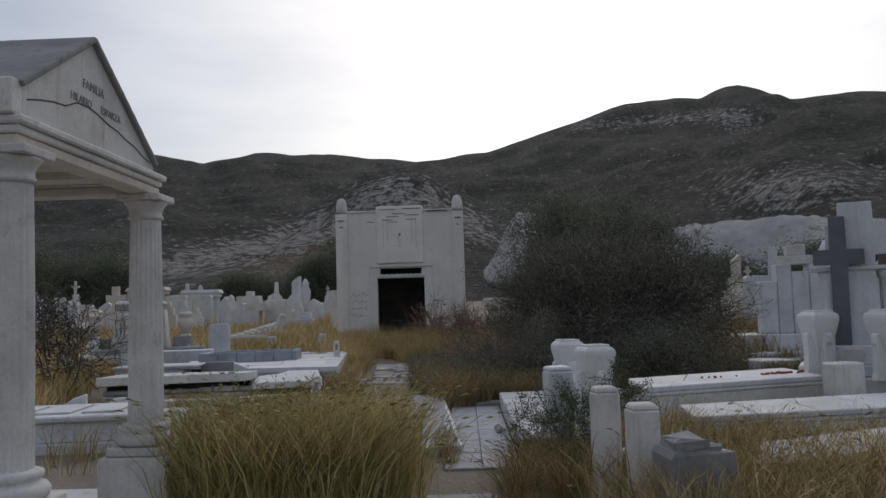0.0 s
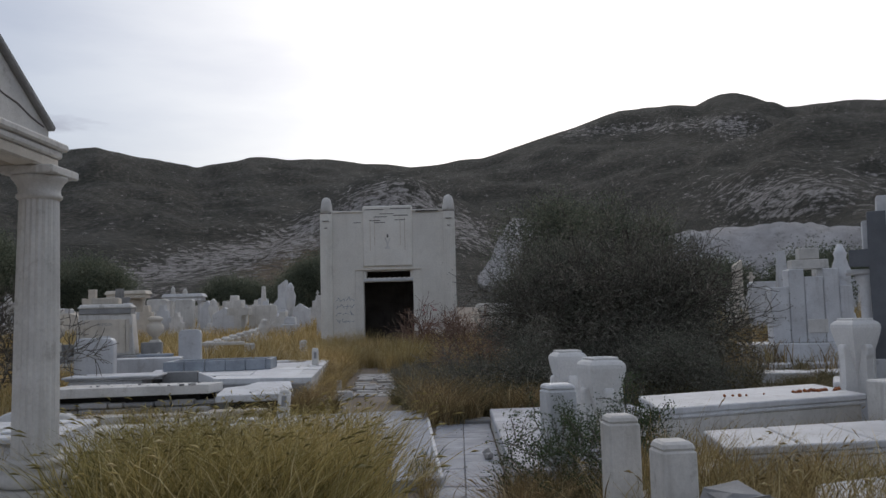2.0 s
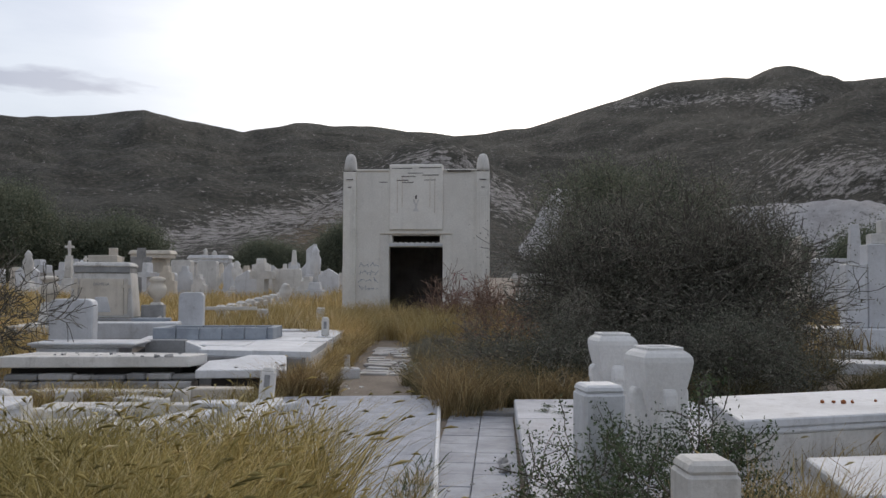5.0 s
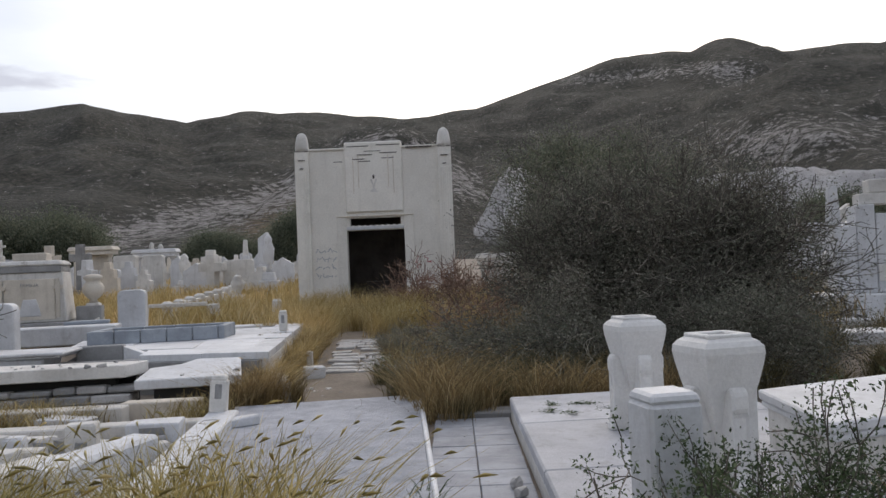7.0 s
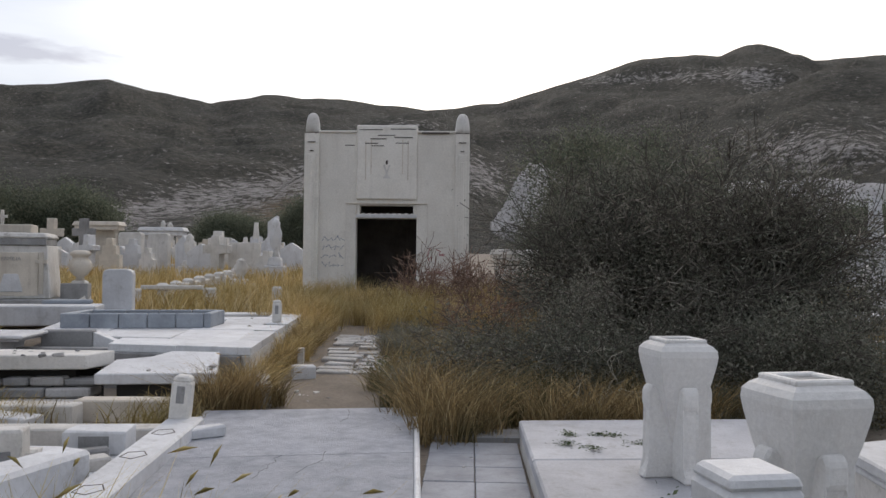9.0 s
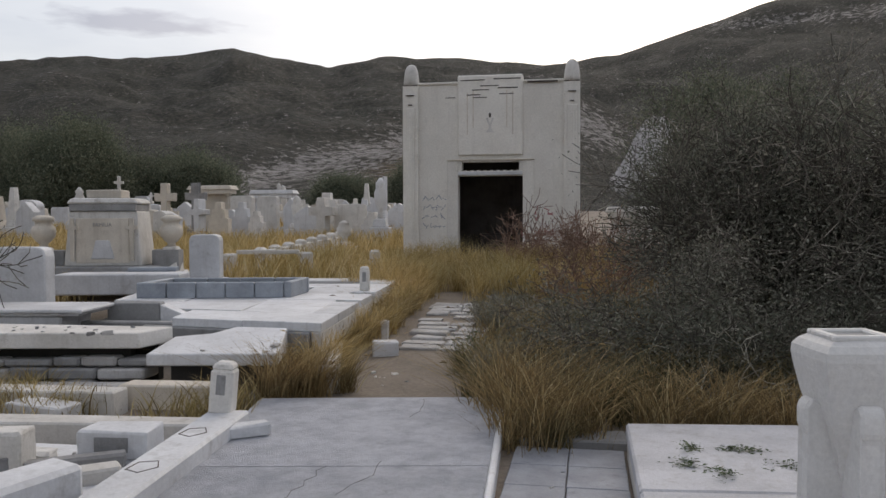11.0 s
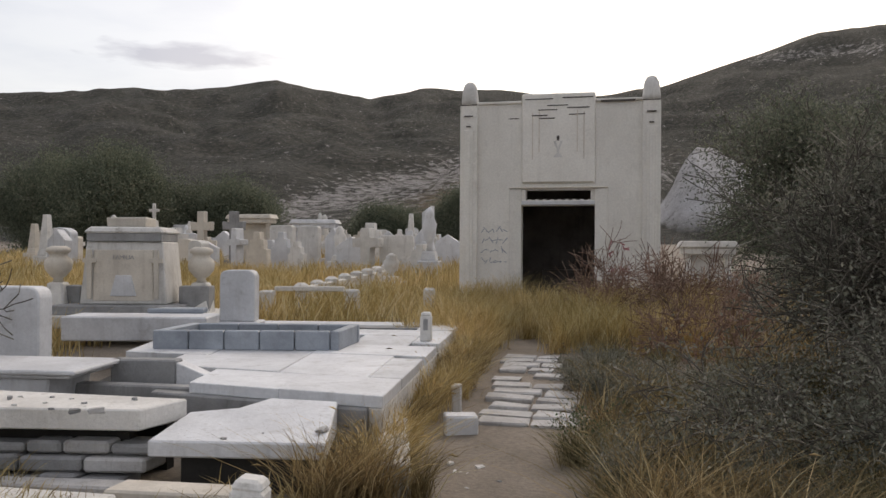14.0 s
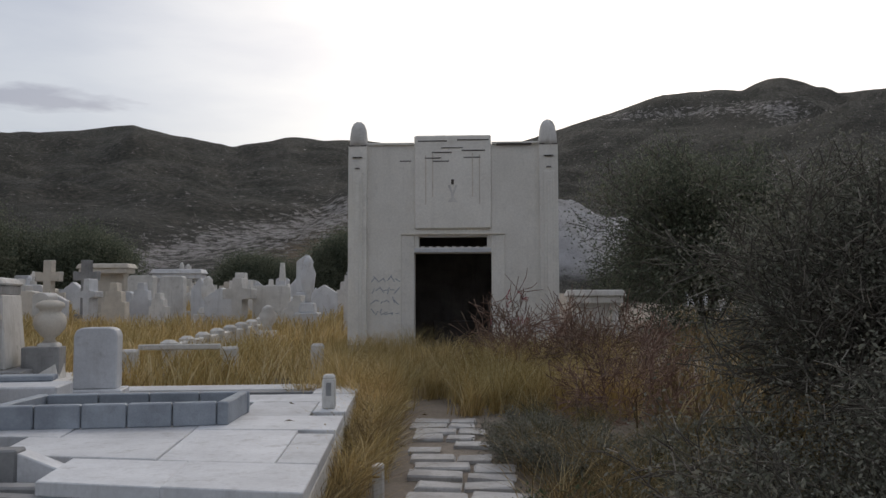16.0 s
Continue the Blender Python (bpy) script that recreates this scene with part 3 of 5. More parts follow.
# ---- mausoleum ----
def mausoleum():
    """Limewashed block with corner pilasters, a stepped centre panel and an open doorway."""
    root = thing("mausoleum", "limewashed abandoned mausoleum with an open dark doorway and graffiti", "mausoleum", -1.72, 29.0, 0.35, 1.0)
    W, T, D = 2.25, 0.30, 4.2
    top = 4.86
    # front wall round the door and the vent above it
    wall = box(-W, -0.83, 0, T, 0, top, 0.01)
    box(0.83, W, 0, T, 0, top, 0.01, bm=wall)
    box(-0.83, 0.83, 0, T, 2.86, top, 0.0, bm=wall)
    box(-0.83, -0.735, 0.002, T, 2.62, 2.86, 0.0, bm=wall)
    box(0.735, 0.83, 0.002, T, 2.62, 2.86, 0.0, bm=wall)
    box(-0.83, 0.83, 0.004, T, 2.505, 2.63, 0.0, bm=wall)
    part("front_wall", wall, M_LIME, root)
    for s, name in ((-1, "side_wall"), (1, "side_wall")):
        part(name, box(min(s * W, s * (W - T)), max(s * W, s * (W - T)), T + 0.003, D, 0, top - 0.02, 0.01), M_LIME, root)
    part("back_wall", box(-W + T, W - T, D - T, D, 0, top - 0.03, 0.01), M_LIME, root)
    part("roof", box(-W + 0.05, W - 0.05, T, D - 0.05, top - 0.3, top - 0.1, 0.01), M_LIME, root)
    # inner wall, altar and floor hold the doorway's darkness in their colour
    part("interior", box(-W + T + 0.01, W - T - 0.01, 2.6, 2.7, 0, top - 0.32, 0.0), M_ROOM, root, "dark inner wall")
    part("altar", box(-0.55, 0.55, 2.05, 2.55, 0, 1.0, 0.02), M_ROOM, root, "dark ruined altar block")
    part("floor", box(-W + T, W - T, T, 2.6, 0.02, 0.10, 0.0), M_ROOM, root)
    for s in (-1, 1):
        pil = box(s * 2.06 - 0.20, s * 2.06 + 0.20, -0.10, 0.20, 0, top - 0.02, 0.012)
        box(s * 2.06 - 0.11, s * 2.06 + 0.11, -0.135, -0.098, 0, 4.25, 0.01, bm=pil)
        box(s * 2.06 - 0.05, s * 2.06 + 0.05, -0.16, -0.13, 0, 4.05, 0.01, bm=pil)
        p = part("pilaster", pil, M_LIME, root)
        for zz, hw in ((4.84, 0.19), (4.58, 0.10), (4.34, 0.05)):
            part("groove", box(s * 2.06 - hw, s * 2.06 + hw, -0.104 if hw > 0.15 else -0.139, -0.09, zz - 0.012, zz + 0.012, 0.0), M_LINE, p)
        cap = lathe([(0.20, 0), (0.20, 0.12), (0.185, 0.28), (0.16, 0.42), (0.12, 0.51), (0.06, 0.555), (0.01, 0.56)], 20)
        bmesh.ops.translate(cap, verts=cap.verts, vec=(s * 2.06, 0.08, top - 0.02))
        part("finial", cap, M_OLD, root, "rounded weathered finial", True)
    # raised centre panel and its stepped frames
    panel = box(-0.83, 0.83, -0.07, 0.30, 3.02, 5.06, 0.03)
    p = part("centre_panel", panel, M_LIME, root)
    for k, (w, z0, z1) in enumerate(((0.58, 3.55, 4.62), (0.43, 3.72, 4.66))):
        for s in (-1, 1):
            part("groove", box(s * w - 0.012, s * w + 0.012, -0.078, -0.06, z0, z1, 0.0), M_CREAM, p)
    for x0, x1, zz in ((-0.75, -0.12, 4.93), (0.1, 0.78, 4.95), (-0.25, 0.22, 4.78), (-0.45, -0.02, 4.68), (0.2, 0.7, 4.72), (-0.6, -0.24, 4.56), (0.24, 0.6, 4.57), (-0.43, -0.08, 4.49)):
        part("crack", box(x0, x1, -0.079, -0.06, zz - 0.011, zz + 0.011, 0.0, worn=0.004), M_LINE, p)
    glass = outline([(-0.11, 0), (0.11, 0), (0.03, 0.10), (0.025, 0.16), (0.10, 0.36), (0.06, 0.37), (0.0, 0.2), (-0.05, 0.37), (-0.10, 0.36), (-0.025, 0.16), (-0.03, 0.10)], 0.02)
    bmesh.ops.translate(glass, verts=glass.verts, vec=(0, -0.082, 3.60))
    part("hourglass_relief", glass, M_OLD, p)
    part("relief_slot", box(-0.028, 0.028, -0.088, -0.07, 3.98, 4.09, 0.01), M_LINE, p)
    part("coping", box(-1.87, -0.84, -0.05, 0.3, top - 0.005, top + 0.05, 0.01), M_LIME, root)
    cop = part("coping", box(0.84, 1.87, -0.05, 0.3, top - 0.005, top + 0.05, 0.01), M_LIME, root)
    part("crack", box(0.95, 1.7, -0.054, -0.04, top - 0.03, top + 0.015, 0.0, worn=0.006), M_LINE, cop)
    part("crack", box(-1.15, -0.9, -0.008, 0.01, 4.50, 4.52, 0.0), M_LINE, root)
    part("lintel_ledge", box(-1.12, 1.12, -0.06, 0.02, 2.895, 2.93, 0.008), M_CREAM, root)
    for s in (-1, 1):
        part("door_surround", box(s * 0.97 - 0.14, s * 0.97 + 0.14, -0.035, 0.01, 0, 2.89, 0.008), M_LIME, root)
    part("lintel", box(-0.83, 0.83, -0.03, 0.05, 2.52, 2.61, 0.008), M_MARBLE, root)
    for k in range(9):
        part("vent_bar", box(-0.70 + k * 0.17, -0.62 + k * 0.17, 0.12, 0.16, 2.63, 2.66, 0.0), M_OLD, root)
    # scrawled paint by the door
    rng = random.Random(4)
    for row in range(4):
        for k in range(7):
            x0, z0 = -1.72 + k * 0.085 + rng.uniform(-0.02, 0.02), 1.95 - row * 0.24 + rng.uniform(-0.03, 0.03)
            s = rng.uniform(0.03, 0.09)
            own = box(-s, s, -0.006, 0.004, -0.008, 0.008, 0.0)
            bmesh.ops.rotate(own, verts=own.verts, cent=(0, 0, 0), matrix=Matrix.Rotation(rng.uniform(-1.4, 1.4), 3, "Y"))
            bmesh.ops.translate(own, verts=own.verts, vec=(x0, 0, z0))
            part("graffiti_stroke", own, M_INK, root, "faded dark blue paint stroke")
    for k in range(9):
        own = box(-rng.uniform(0.04, 0.10), 0.05, -0.006, 0.004, -0.012, 0.012, 0.0)
        bmesh.ops.rotate(own, verts=own.verts, cent=(0, 0, 0), matrix=Matrix.Rotation(rng.uniform(-1.5, 1.5), 3, "Y"))
        bmesh.ops.translate(own, verts=own.verts, vec=(1.25 + rng.uniform(-0.15, 0.3), 0, 1.52 + rng.uniform(-0.15, 0.2)))
        part("graffiti_stroke", own, M_RED, root, "faded red paint stroke")
    lettering("propiedad", 0.20, root, (1.20, -0.008, 1.00), M_RED, "red hand-painted word")


def lettering(words, size, parent, place, material, label, turn=0, depth=0.002, up=90):
    cu = bpy.data.curves.new("lettering", "FONT")
    cu.body, cu.size, cu.extrude, cu.align_x = words, size, depth, "CENTER"
    cu.resolution_u = 3
    tmp = new("lettering_source", cu)
    me = bpy.data.meshes.new_from_object(tmp.evaluated_get(bpy.context.evaluated_depsgraph_get()))
    bpy.data.objects.remove(tmp)
    me.materials.clear(); me.materials.append(material)
    ob = new("lettering", me)
    ob.parent = parent
    ob.matrix_local = pose(*place, up, 0, turn)
    return tagged(ob, label)


mausoleum()


# ---- columned pavilion tomb ----
def pavilion():
    """Gabled stone canopy on fluted columns; its gable faces east."""
    root = thing("pavilion_tomb", "gabled stone pavilion tomb on fluted white columns", "tomb", -2.12, 6.47, -0.05)
    H = 1.06
    for cx in (0, -2.3):
        for s in (-1, 1):
            col = lathe([(0.150, 0.80), (0.148, 1.2), (0.142, 1.9), (0.130, 2.58)], 80, 0.075, 20)
            bmesh.ops.translate(col, verts=col.verts, vec=(cx, s * H, 0))
            c = part("column", col, M_OLD, root, "fluted white stone column")
            base = lathe([(0.20, 0.62), (0.235, 0.64), (0.245, 0.68), (0.225, 0.715), (0.19, 0.73), (0.19, 0.745), (0.205, 0.76), (0.205, 0.79), (0.165, 0.805)], 32)
            bmesh.ops.translate(base, verts=base.verts, vec=(cx, s * H, 0))
            part("column_base", base, M_OLD, c, "", True)
            cap = lathe([(0.130, 2.575), (0.150, 2.59), (0.150, 2.61), (0.138, 2.62), (0.138, 2.66), (0.16, 2.70), (0.182, 2.725), (0.182, 2.74)], 32)
            bmesh.ops.translate(cap, verts=cap.verts, vec=(cx, s * H, 0))
            part("capital", cap, M_OLD, c, "", True)
            part("abacus", box(cx - 0.19, cx + 0.19, s * H - 0.19, s * H + 0.19, 2.742, 2.80, 0.008), M_OLD, c)
            pl = box(cx - 0.25, cx + 0.25, s * H - 0.25, s * H + 0.25, 0.55, 0.62, 0.01, worn=0.004)
            box(cx - 0.30, cx + 0.30, s * H - 0.30, s * H + 0.30, 0, 0.548, 0.015, bm=pl)
            part("plinth", pl, M_OLD, root, "cracked plain stone plinth")
    # entablature in three stepped courses
    for k, (o, z0, z1) in enumerate(((0.09, 2.802, 2.885), (0.11, 2.887, 2.94), (0.14, 2.942, 2.995))):
        for name, b in (("entablature", box(-o, o, -H - o, H + o, z0, z1, 0.012)), ("entablature", box(-2.3 - o, -2.3 + o, -H - o, H + o, z0, z1, 0.012)),
                        ("entablature", box(-2.3 + o, -o, -H - o, -H + o, z0, z1, 0.012)), ("entablature", box(-2.3 + o, -o, H - o, H + o, z0, z1, 0.012))):
            part(name, b, M_CREAM if k == 0 else M_OLD, root)
    part("soffit", box(-2.14, -0.16, -H + 0.16, H - 0.16, 2.90, 2.96, 0.0), M_CREAM, root, "stained cream ceiling panel")
    for s in (-0.35, 0.35):
        part("beam", box(-2.14, -0.16, s - 0.05, s + 0.05, 2.84, 2.90, 0.0), M_CREAM, root)
    # gable
    pts = [(-1.10, 2.997), (1.00, 2.997), (1.00, 3.05), (-0.17, 3.775), (-1.10, 3.20)]
    gb = bmesh.new()
    a = [gb.verts.new((0.09, p, q)) for p, q in pts]
    b = [gb.verts.new((-0.04, p, q)) for p, q in pts]
    gb.faces.new(a); gb.faces.new(b[::-1])
    for i in range(5):
        gb.faces.new((a[i], a[(i + 1) % 5], b[(i + 1) % 5], b[i]))
    g = part("gable", gb, M_OLD, root, "cracked triangular stone gable")
    lettering("FAMILIA", 0.095, g, (0.093, -0.14, 3.41), M_GREY, "carved dark letters", 90)
    lettering("HILARIO", 0.085, g, (0.093, -0.33, 3.28), M_GREY, "carved dark letters", 90)
    lettering("ESPARZA", 0.085, g, (0.093, 0.15, 3.28), M_GREY, "carved dark letters", 90)
    rng = random.Random(9)
    p = Vector((0.092, -1.05, 3.12))
    crack = bmesh.new()
    zs = [3.19, 3.22, 3.235, 3.30, 3.31, 3.29, 3.255, 3.24, 3.20, 3.18, 3.13, 3.10]
    for k, zz in enumerate(zs):
        q = Vector((0.092, -1.05 + (k + 1) * 0.165, zz - 0.03))
        d = q - p
        own = box(-0.002, 0.002, 0, d.length + 0.004, -0.005, 0.005, 0.0)
        bmesh.ops.rotate(own, verts=own.verts, cent=(0, 0, 0), matrix=Matrix.Rotation(math.atan2(d.z, d.y), 3, "X"))
        bmesh.ops.translate(own, verts=own.verts, vec=p)
        merge(crack, own)
        p = q
    part("crack", crack, M_LINE, g)
    # sloping roof slabs
    for s in (-1, 1):
        run = 1.19 if s > 0 else 0.98
        rise = 0.735 if s > 0 else 0.61
        slope = math.atan2(rise, run)
        r = box(-2.5, 0.13, -0.02, math.hypot(run, rise) - 0.01, 0, 0.045, 0.01)
        bmesh.ops.rotate(r, verts=r.verts, cent=(0, 0, 0), matrix=Matrix.Rotation(-slope, 3, "X"))
        if s < 0:
            bmesh.ops.scale(r, verts=r.verts, vec=(1, -1, 1))
        bmesh.ops.translate(r, verts=r.verts, vec=(0, -0.17, 3.78))
        part("roof_slab", r, M_GREY, root, "grey weathered roof slab")
    part("corner_block", box(-0.12, 0.10, -1.24, -1.11, 2.997, 3.22, 0.01), M_OLD, root)
    whole("pavilion_floor", box(-2.75, 0.42, -1.6, 1.75, 0, 0.10, 0.012), M_MARBLE, "cracked white slab floor of the pavilion", "slab", -2.12, 6.5, -0.05)


pavilion()


# ---- slabs, kerbs and tombs ----
def slab_thing(name, label, category, corners, z0, z1, material, bevel=0.015, lift=None, group=""):
    cx, cy = sum(c[0] for c in corners) / len(corners), sum(c[1] for c in corners) / len(corners)
    bm = slab([(x - cx, y - cy) for x, y in corners], 0, z1 - z0, bevel, lift=lift)
    return whole(name, bm, material, label, category, cx, cy, z0, group=group)


# the wide slab beside the path, cast in bays
FAR_L, FAR_R, NEAR_L, NEAR_R = Vector((-2.05, 15.28)), Vector((0.16, 15.72)), Vector((-1.05, 9.6)), Vector((0.60, 9.9))


def patch(u, v, a=NEAR_L, b=NEAR_R, c=FAR_R, d=FAR_L):
    return tuple((a * (1 - u) + b * u) * (1 - v) + (d * (1 - u) + c * u) * v)


walk_slab = thing("concrete_slab", "worn pale grey marble-like slab lying beside the path", "slab", 0, 0, -0.03)
for k, (v0, v1) in enumerate(((0, 0.30), (0.301, 0.64), (0.641, 1.0))):
    part("bay", slab([patch(0, v0), patch(0.975, v0), patch(0.975, v1), patch(0, v1)], 0, 0.13, 0.006), M_CONC, walk_slab)
part("edging", slab([patch(0.976, 0), patch(1, 0), patch(1, 1), patch(0.976, 1)], 0, 0.145, 0.012), M_MARBLE, walk_slab, "pale raised edging strip")
rng = random.Random(12)
for u, v in ((0.62, 0.66), (0.66, 0.99), (0.45, 0.64)):
    p = Vector((*patch(u, v), 0.132))
    for k in range(7):
        d = Vector((rng.uniform(-0.05, 0.05), -0.10, 0))
        own = slab([(p.x - 0.0016, p.y), (p.x + d.x - 0.0016, p.y + d.y), (p.x + d.x + 0.0016, p.y + d.y), (p.x + 0.0016, p.y)], 0.128, 0.1315, 0)
        part("crack", own, M_LINE, walk_slab)
        p += d

# tiled strip
tiles = thing("tile_path", "pale cement tile path between the slab and the plinth", "path", 0, 0, -0.045)
for r in range(12):
    for c in range(2):
        y0, x0 = 9.0 + r * 0.452, 0.42 - 0.05 * (r / 11) + c * 0.40
        part("tile", box(x0, x0 + 0.392, y0, y0 + 0.444, 0, 0.06 + rng.uniform(0, 0.006), 0.006), M_TILE, tiles)
whole("kerb_stone", box(-0.42, 0.42, -0.14, 0.14, 0, 0.10, 0.02, worn=0.015), M_GREY, "grey rough kerb stone lying across the path end", "kerb", 0.80, 14.62, -0.03, 3)
for i, (x, y, w, a) in enumerate(((1.02, 8.2, 0.17, 30), (0.70, 6.5, 0.15, 10), (1.05, 11.6, 0.10, 60), (1.07, 11.35, 0.09, 20))):
    whole("stone_chunk", box(-w / 2, w / 2, -w / 3, w / 3, 0, 0.08, 0.02, worn=0.012), M_PAVE, "broken pale stone chunk lying on the path", "stone", x, y, 0.012, a, "broken chunks")
slab_thing("ledger_slab", "flat pale slab half buried beside the path", "slab", [(-0.1, 4.6), (1.0, 4.7), (0.95, 7.9), (-0.05, 7.9)], -0.03, 0.0, M_TILE)

# plinth with the two stone vases
G = [Vector(c) for c in ((1.26, 9.4), (4.2, 9.6), (3.3, 14.6), (1.18, 14.32))]
plinth = thing("grave_plinth", "broad white plinth carrying two stone vases", "plinth", 0, 0, -0.04)
part("base", slab([tuple(c) for c in G], 0, 0.17, 0.015), M_OLD, plinth)
for k, (v0, v1) in enumerate(((-0.002, 0.36), (0.363, 0.70), (0.703, 1.002))):
    part("cover_slab", slab([patch(-0.004, v0, *G), patch(1.004, v0, *G), patch(1.004, v1, *G), patch(-0.004, v1, *G)], 0.172, 0.285, 0.015), M_SLAB, plinth)


def stone_vase(x, y, turn, label):
    root = thing("stone_vase", label, "vase", x, y, 0.245, turn, "grave vases")
    body = lathe([(0.05, 0.0), (0.055, 0.20), (0.09, 0.34), (0.135, 0.50), (0.172, 0.64), (0.198, 0.76), (0.207, 0.82), (0.203, 0.86), (0.18, 0.89), (0.145, 0.912)], 64, square=True)
    part("body", body, M_VASE, root)
    rim = bmesh.new()
    for x0, x1, y0, y1 in ((-0.145, 0.145, -0.145, -0.10), (-0.145, 0.145, 0.10, 0.145), (-0.145, -0.10, -0.10, 0.10), (0.10, 0.145, -0.10, 0.10)):
        box(x0, x1, y0, y1, 0.905, 0.935, 0.008, bm=rim)
    part("rim", rim, M_VASE, root)
    # flat plate: the hollow's shadow is put into its grey
    part("mouth", box(-0.10, 0.10, -0.10, 0.10, 0.90, 0.917, 0.0), M_GREY, root, "grey plate with the shadow of a hollow mouth in its colour")
    for k in range(4):
        fin = outline([(0.03, 0), (0.255, 0), (0.25, 0.035), (0.222, 0.07), (0.205, 0.12), (0.202, 0.46), (0.23, 0.49), (0.23, 0.59), (0.20, 0.63), (0.05, 0.56)], 0.11, bevel=0.014)
        bmesh.ops.translate(fin, verts=fin.verts, vec=(0, -0.055, 0))
        bmesh.ops.rotate(fin, verts=fin.verts, cent=(0, 0, 0), matrix=Matrix.Rotation(k * math.pi / 2, 3, "Z"))
        part("foot", fin, M_VASE, root)
    return root


VASE = stone_vase(2.14, 12.48, 10, "white square stone vase with four flared feet")
copy_thing(VASE, pose(2.26, 10.64, 0.245, 0, 0, 14))
post = box(-0.14, 0.14, -0.14, 0.14, 0, 0.70, 0.02)
box(-0.14, 0.14, -0.14, 0.14, 0.70, 0.75, 0.025, 0.86, bm=post)
whole("stone_post", post, M_MARBLE, "square white stone post on the plinth before two vases", "post", 1.70, 9.72, 0.24, 12, "path posts")

# square posts and a broken stump by the path
for i, (x, y, h, mat) in enumerate(((2.02, 6.72, 0.95, M_OLD), (1.86, 7.46, 1.01, M_OLD))):
    post = box(-0.105, 0.105, -0.105, 0.105, 0, h - 0.05, 0.012)
    box(-0.105, 0.105, -0.105, 0.105, h - 0.05, h, 0.02, 0.82, bm=post)
    part_root = whole("stone_post", post, mat, "square whitewashed stone post in dry grass", "post", x, y, -0.04, 8, "path posts")
stump = box(-0.24, 0.24, -0.17, 0.17, 0, 0.68, 0.03, worn=0.02)
box(-0.20, 0.06, -0.15, 0.13, 0.66, 0.77, 0.03, bm=stump, worn=0.02)
box(-0.08, 0.16, -0.12, 0.10, 0.66, 0.72, 0.02, bm=stump, worn=0.015)
whole("broken_stump", stump, M_GREY, "grey broken concrete stump with a jagged top", "stump", 2.28, 6.28, -0.04, 15)
slab_thing("low_kerb", "long low grey kerb running between two posts", "kerb", [(1.92, 7.6), (2.03, 7.6), (3.1, 9.0), (3.0, 9.1)], -0.04, 0.40, M_OLD)


def ledger_grave(name, label, corners, z, body_mat=M_OLD, top_mat=M_MARBLE, joints=3):
    """A raised grave: plain body, moulded lip and a jointed top slab."""
    cx, cy = sum(c[0] for c in corners) / 4, sum(c[1] for c in corners) / 4
    loc = [Vector((x - cx, y - cy)) for x, y in corners]
    root = thing(name, label, "grave", cx, cy, -0.05)
    grown = lambda k: [tuple(v * k) for v in loc]
    part("body", slab(grown(0.95), 0, z - 0.07, 0.01), body_mat, root)
    part("lip", slab(grown(0.985), z - 0.068, z - 0.02, 0.015), top_mat, root)
    at = lambda u, v: tuple((loc[0] * (1 - u) + loc[1] * u) * (1 - v) + (loc[3] * (1 - u) + loc[2] * u) * v)
    for k in range(joints):
        u0, u1 = k / joints + (0.003 if k else 0), (k + 1) / joints - (0.003 if k < joints - 1 else 0)
        part("top_slab", slab([at(u0, 0), at(u1, 0), at(u1, 1), at(u0, 1)], z - 0.018, z + 0.05, 0.012), top_mat, root)
    return root


ledger_grave("ledger_grave", "raised white marble grave strewn with dried orange flowers", [(2.80, 10.35), (5.35, 11.35), (5.35, 12.75), (2.85, 11.65)], 0.66, joints=1)
ledger_grave("ledger_grave", "low white jointed marble grave in dry grass", [(2.95, 8.75), (6.3, 9.35), (6.2, 10.55), (3.05, 9.75)], 0.52, joints=5)
slab_thing("broken_slab", "tilted broken marble slab among straw", "slab", [(3.0, 7.2), (5.6, 7.7), (5.4, 8.5), (3.3, 7.9)], -0.04, 0.40, M_MARBLE, 0.02, (-0.06, 0.05, 0.08, 0.0))
rng = np.random.default_rng(5)
petals = bmesh.new()
for k in range(46):
    u = rng.normal(0.0, 0.18) if k < 36 else rng.uniform(-1.2, 0.3)
    own = bmesh.new(); bmesh.ops.create_icosphere(own, subdivisions=1, radius=rng.uniform(0.012, 0.028))
    for v in own.verts:
        v.co *= rng.uniform(0.7, 1.2)
    bmesh.ops.translate(own, verts=own.verts, vec=(4.95 + u, 11.75 + u * 0.36 + rng.normal(0, 0.06), 0.672))
    merge(petals, own)
whole("dried_flowers", petals, M_PETAL, "scattered dried orange flowers lying on a marble grave", "flowers", 0, 0, 0, kind="stuff")


def cross_shape(w, h, arm, t, at=0.68):
    """Outline of a latin cross in (across, up)."""
    a = h * at
    return [(-t, 0), (t, 0), (t, a - t), (arm, a - t), (arm, a + t), (t, a + t), (t, h), (-t, h), (-t, a + t), (-arm, a + t), (-arm, a - t), (-t, a - t)]


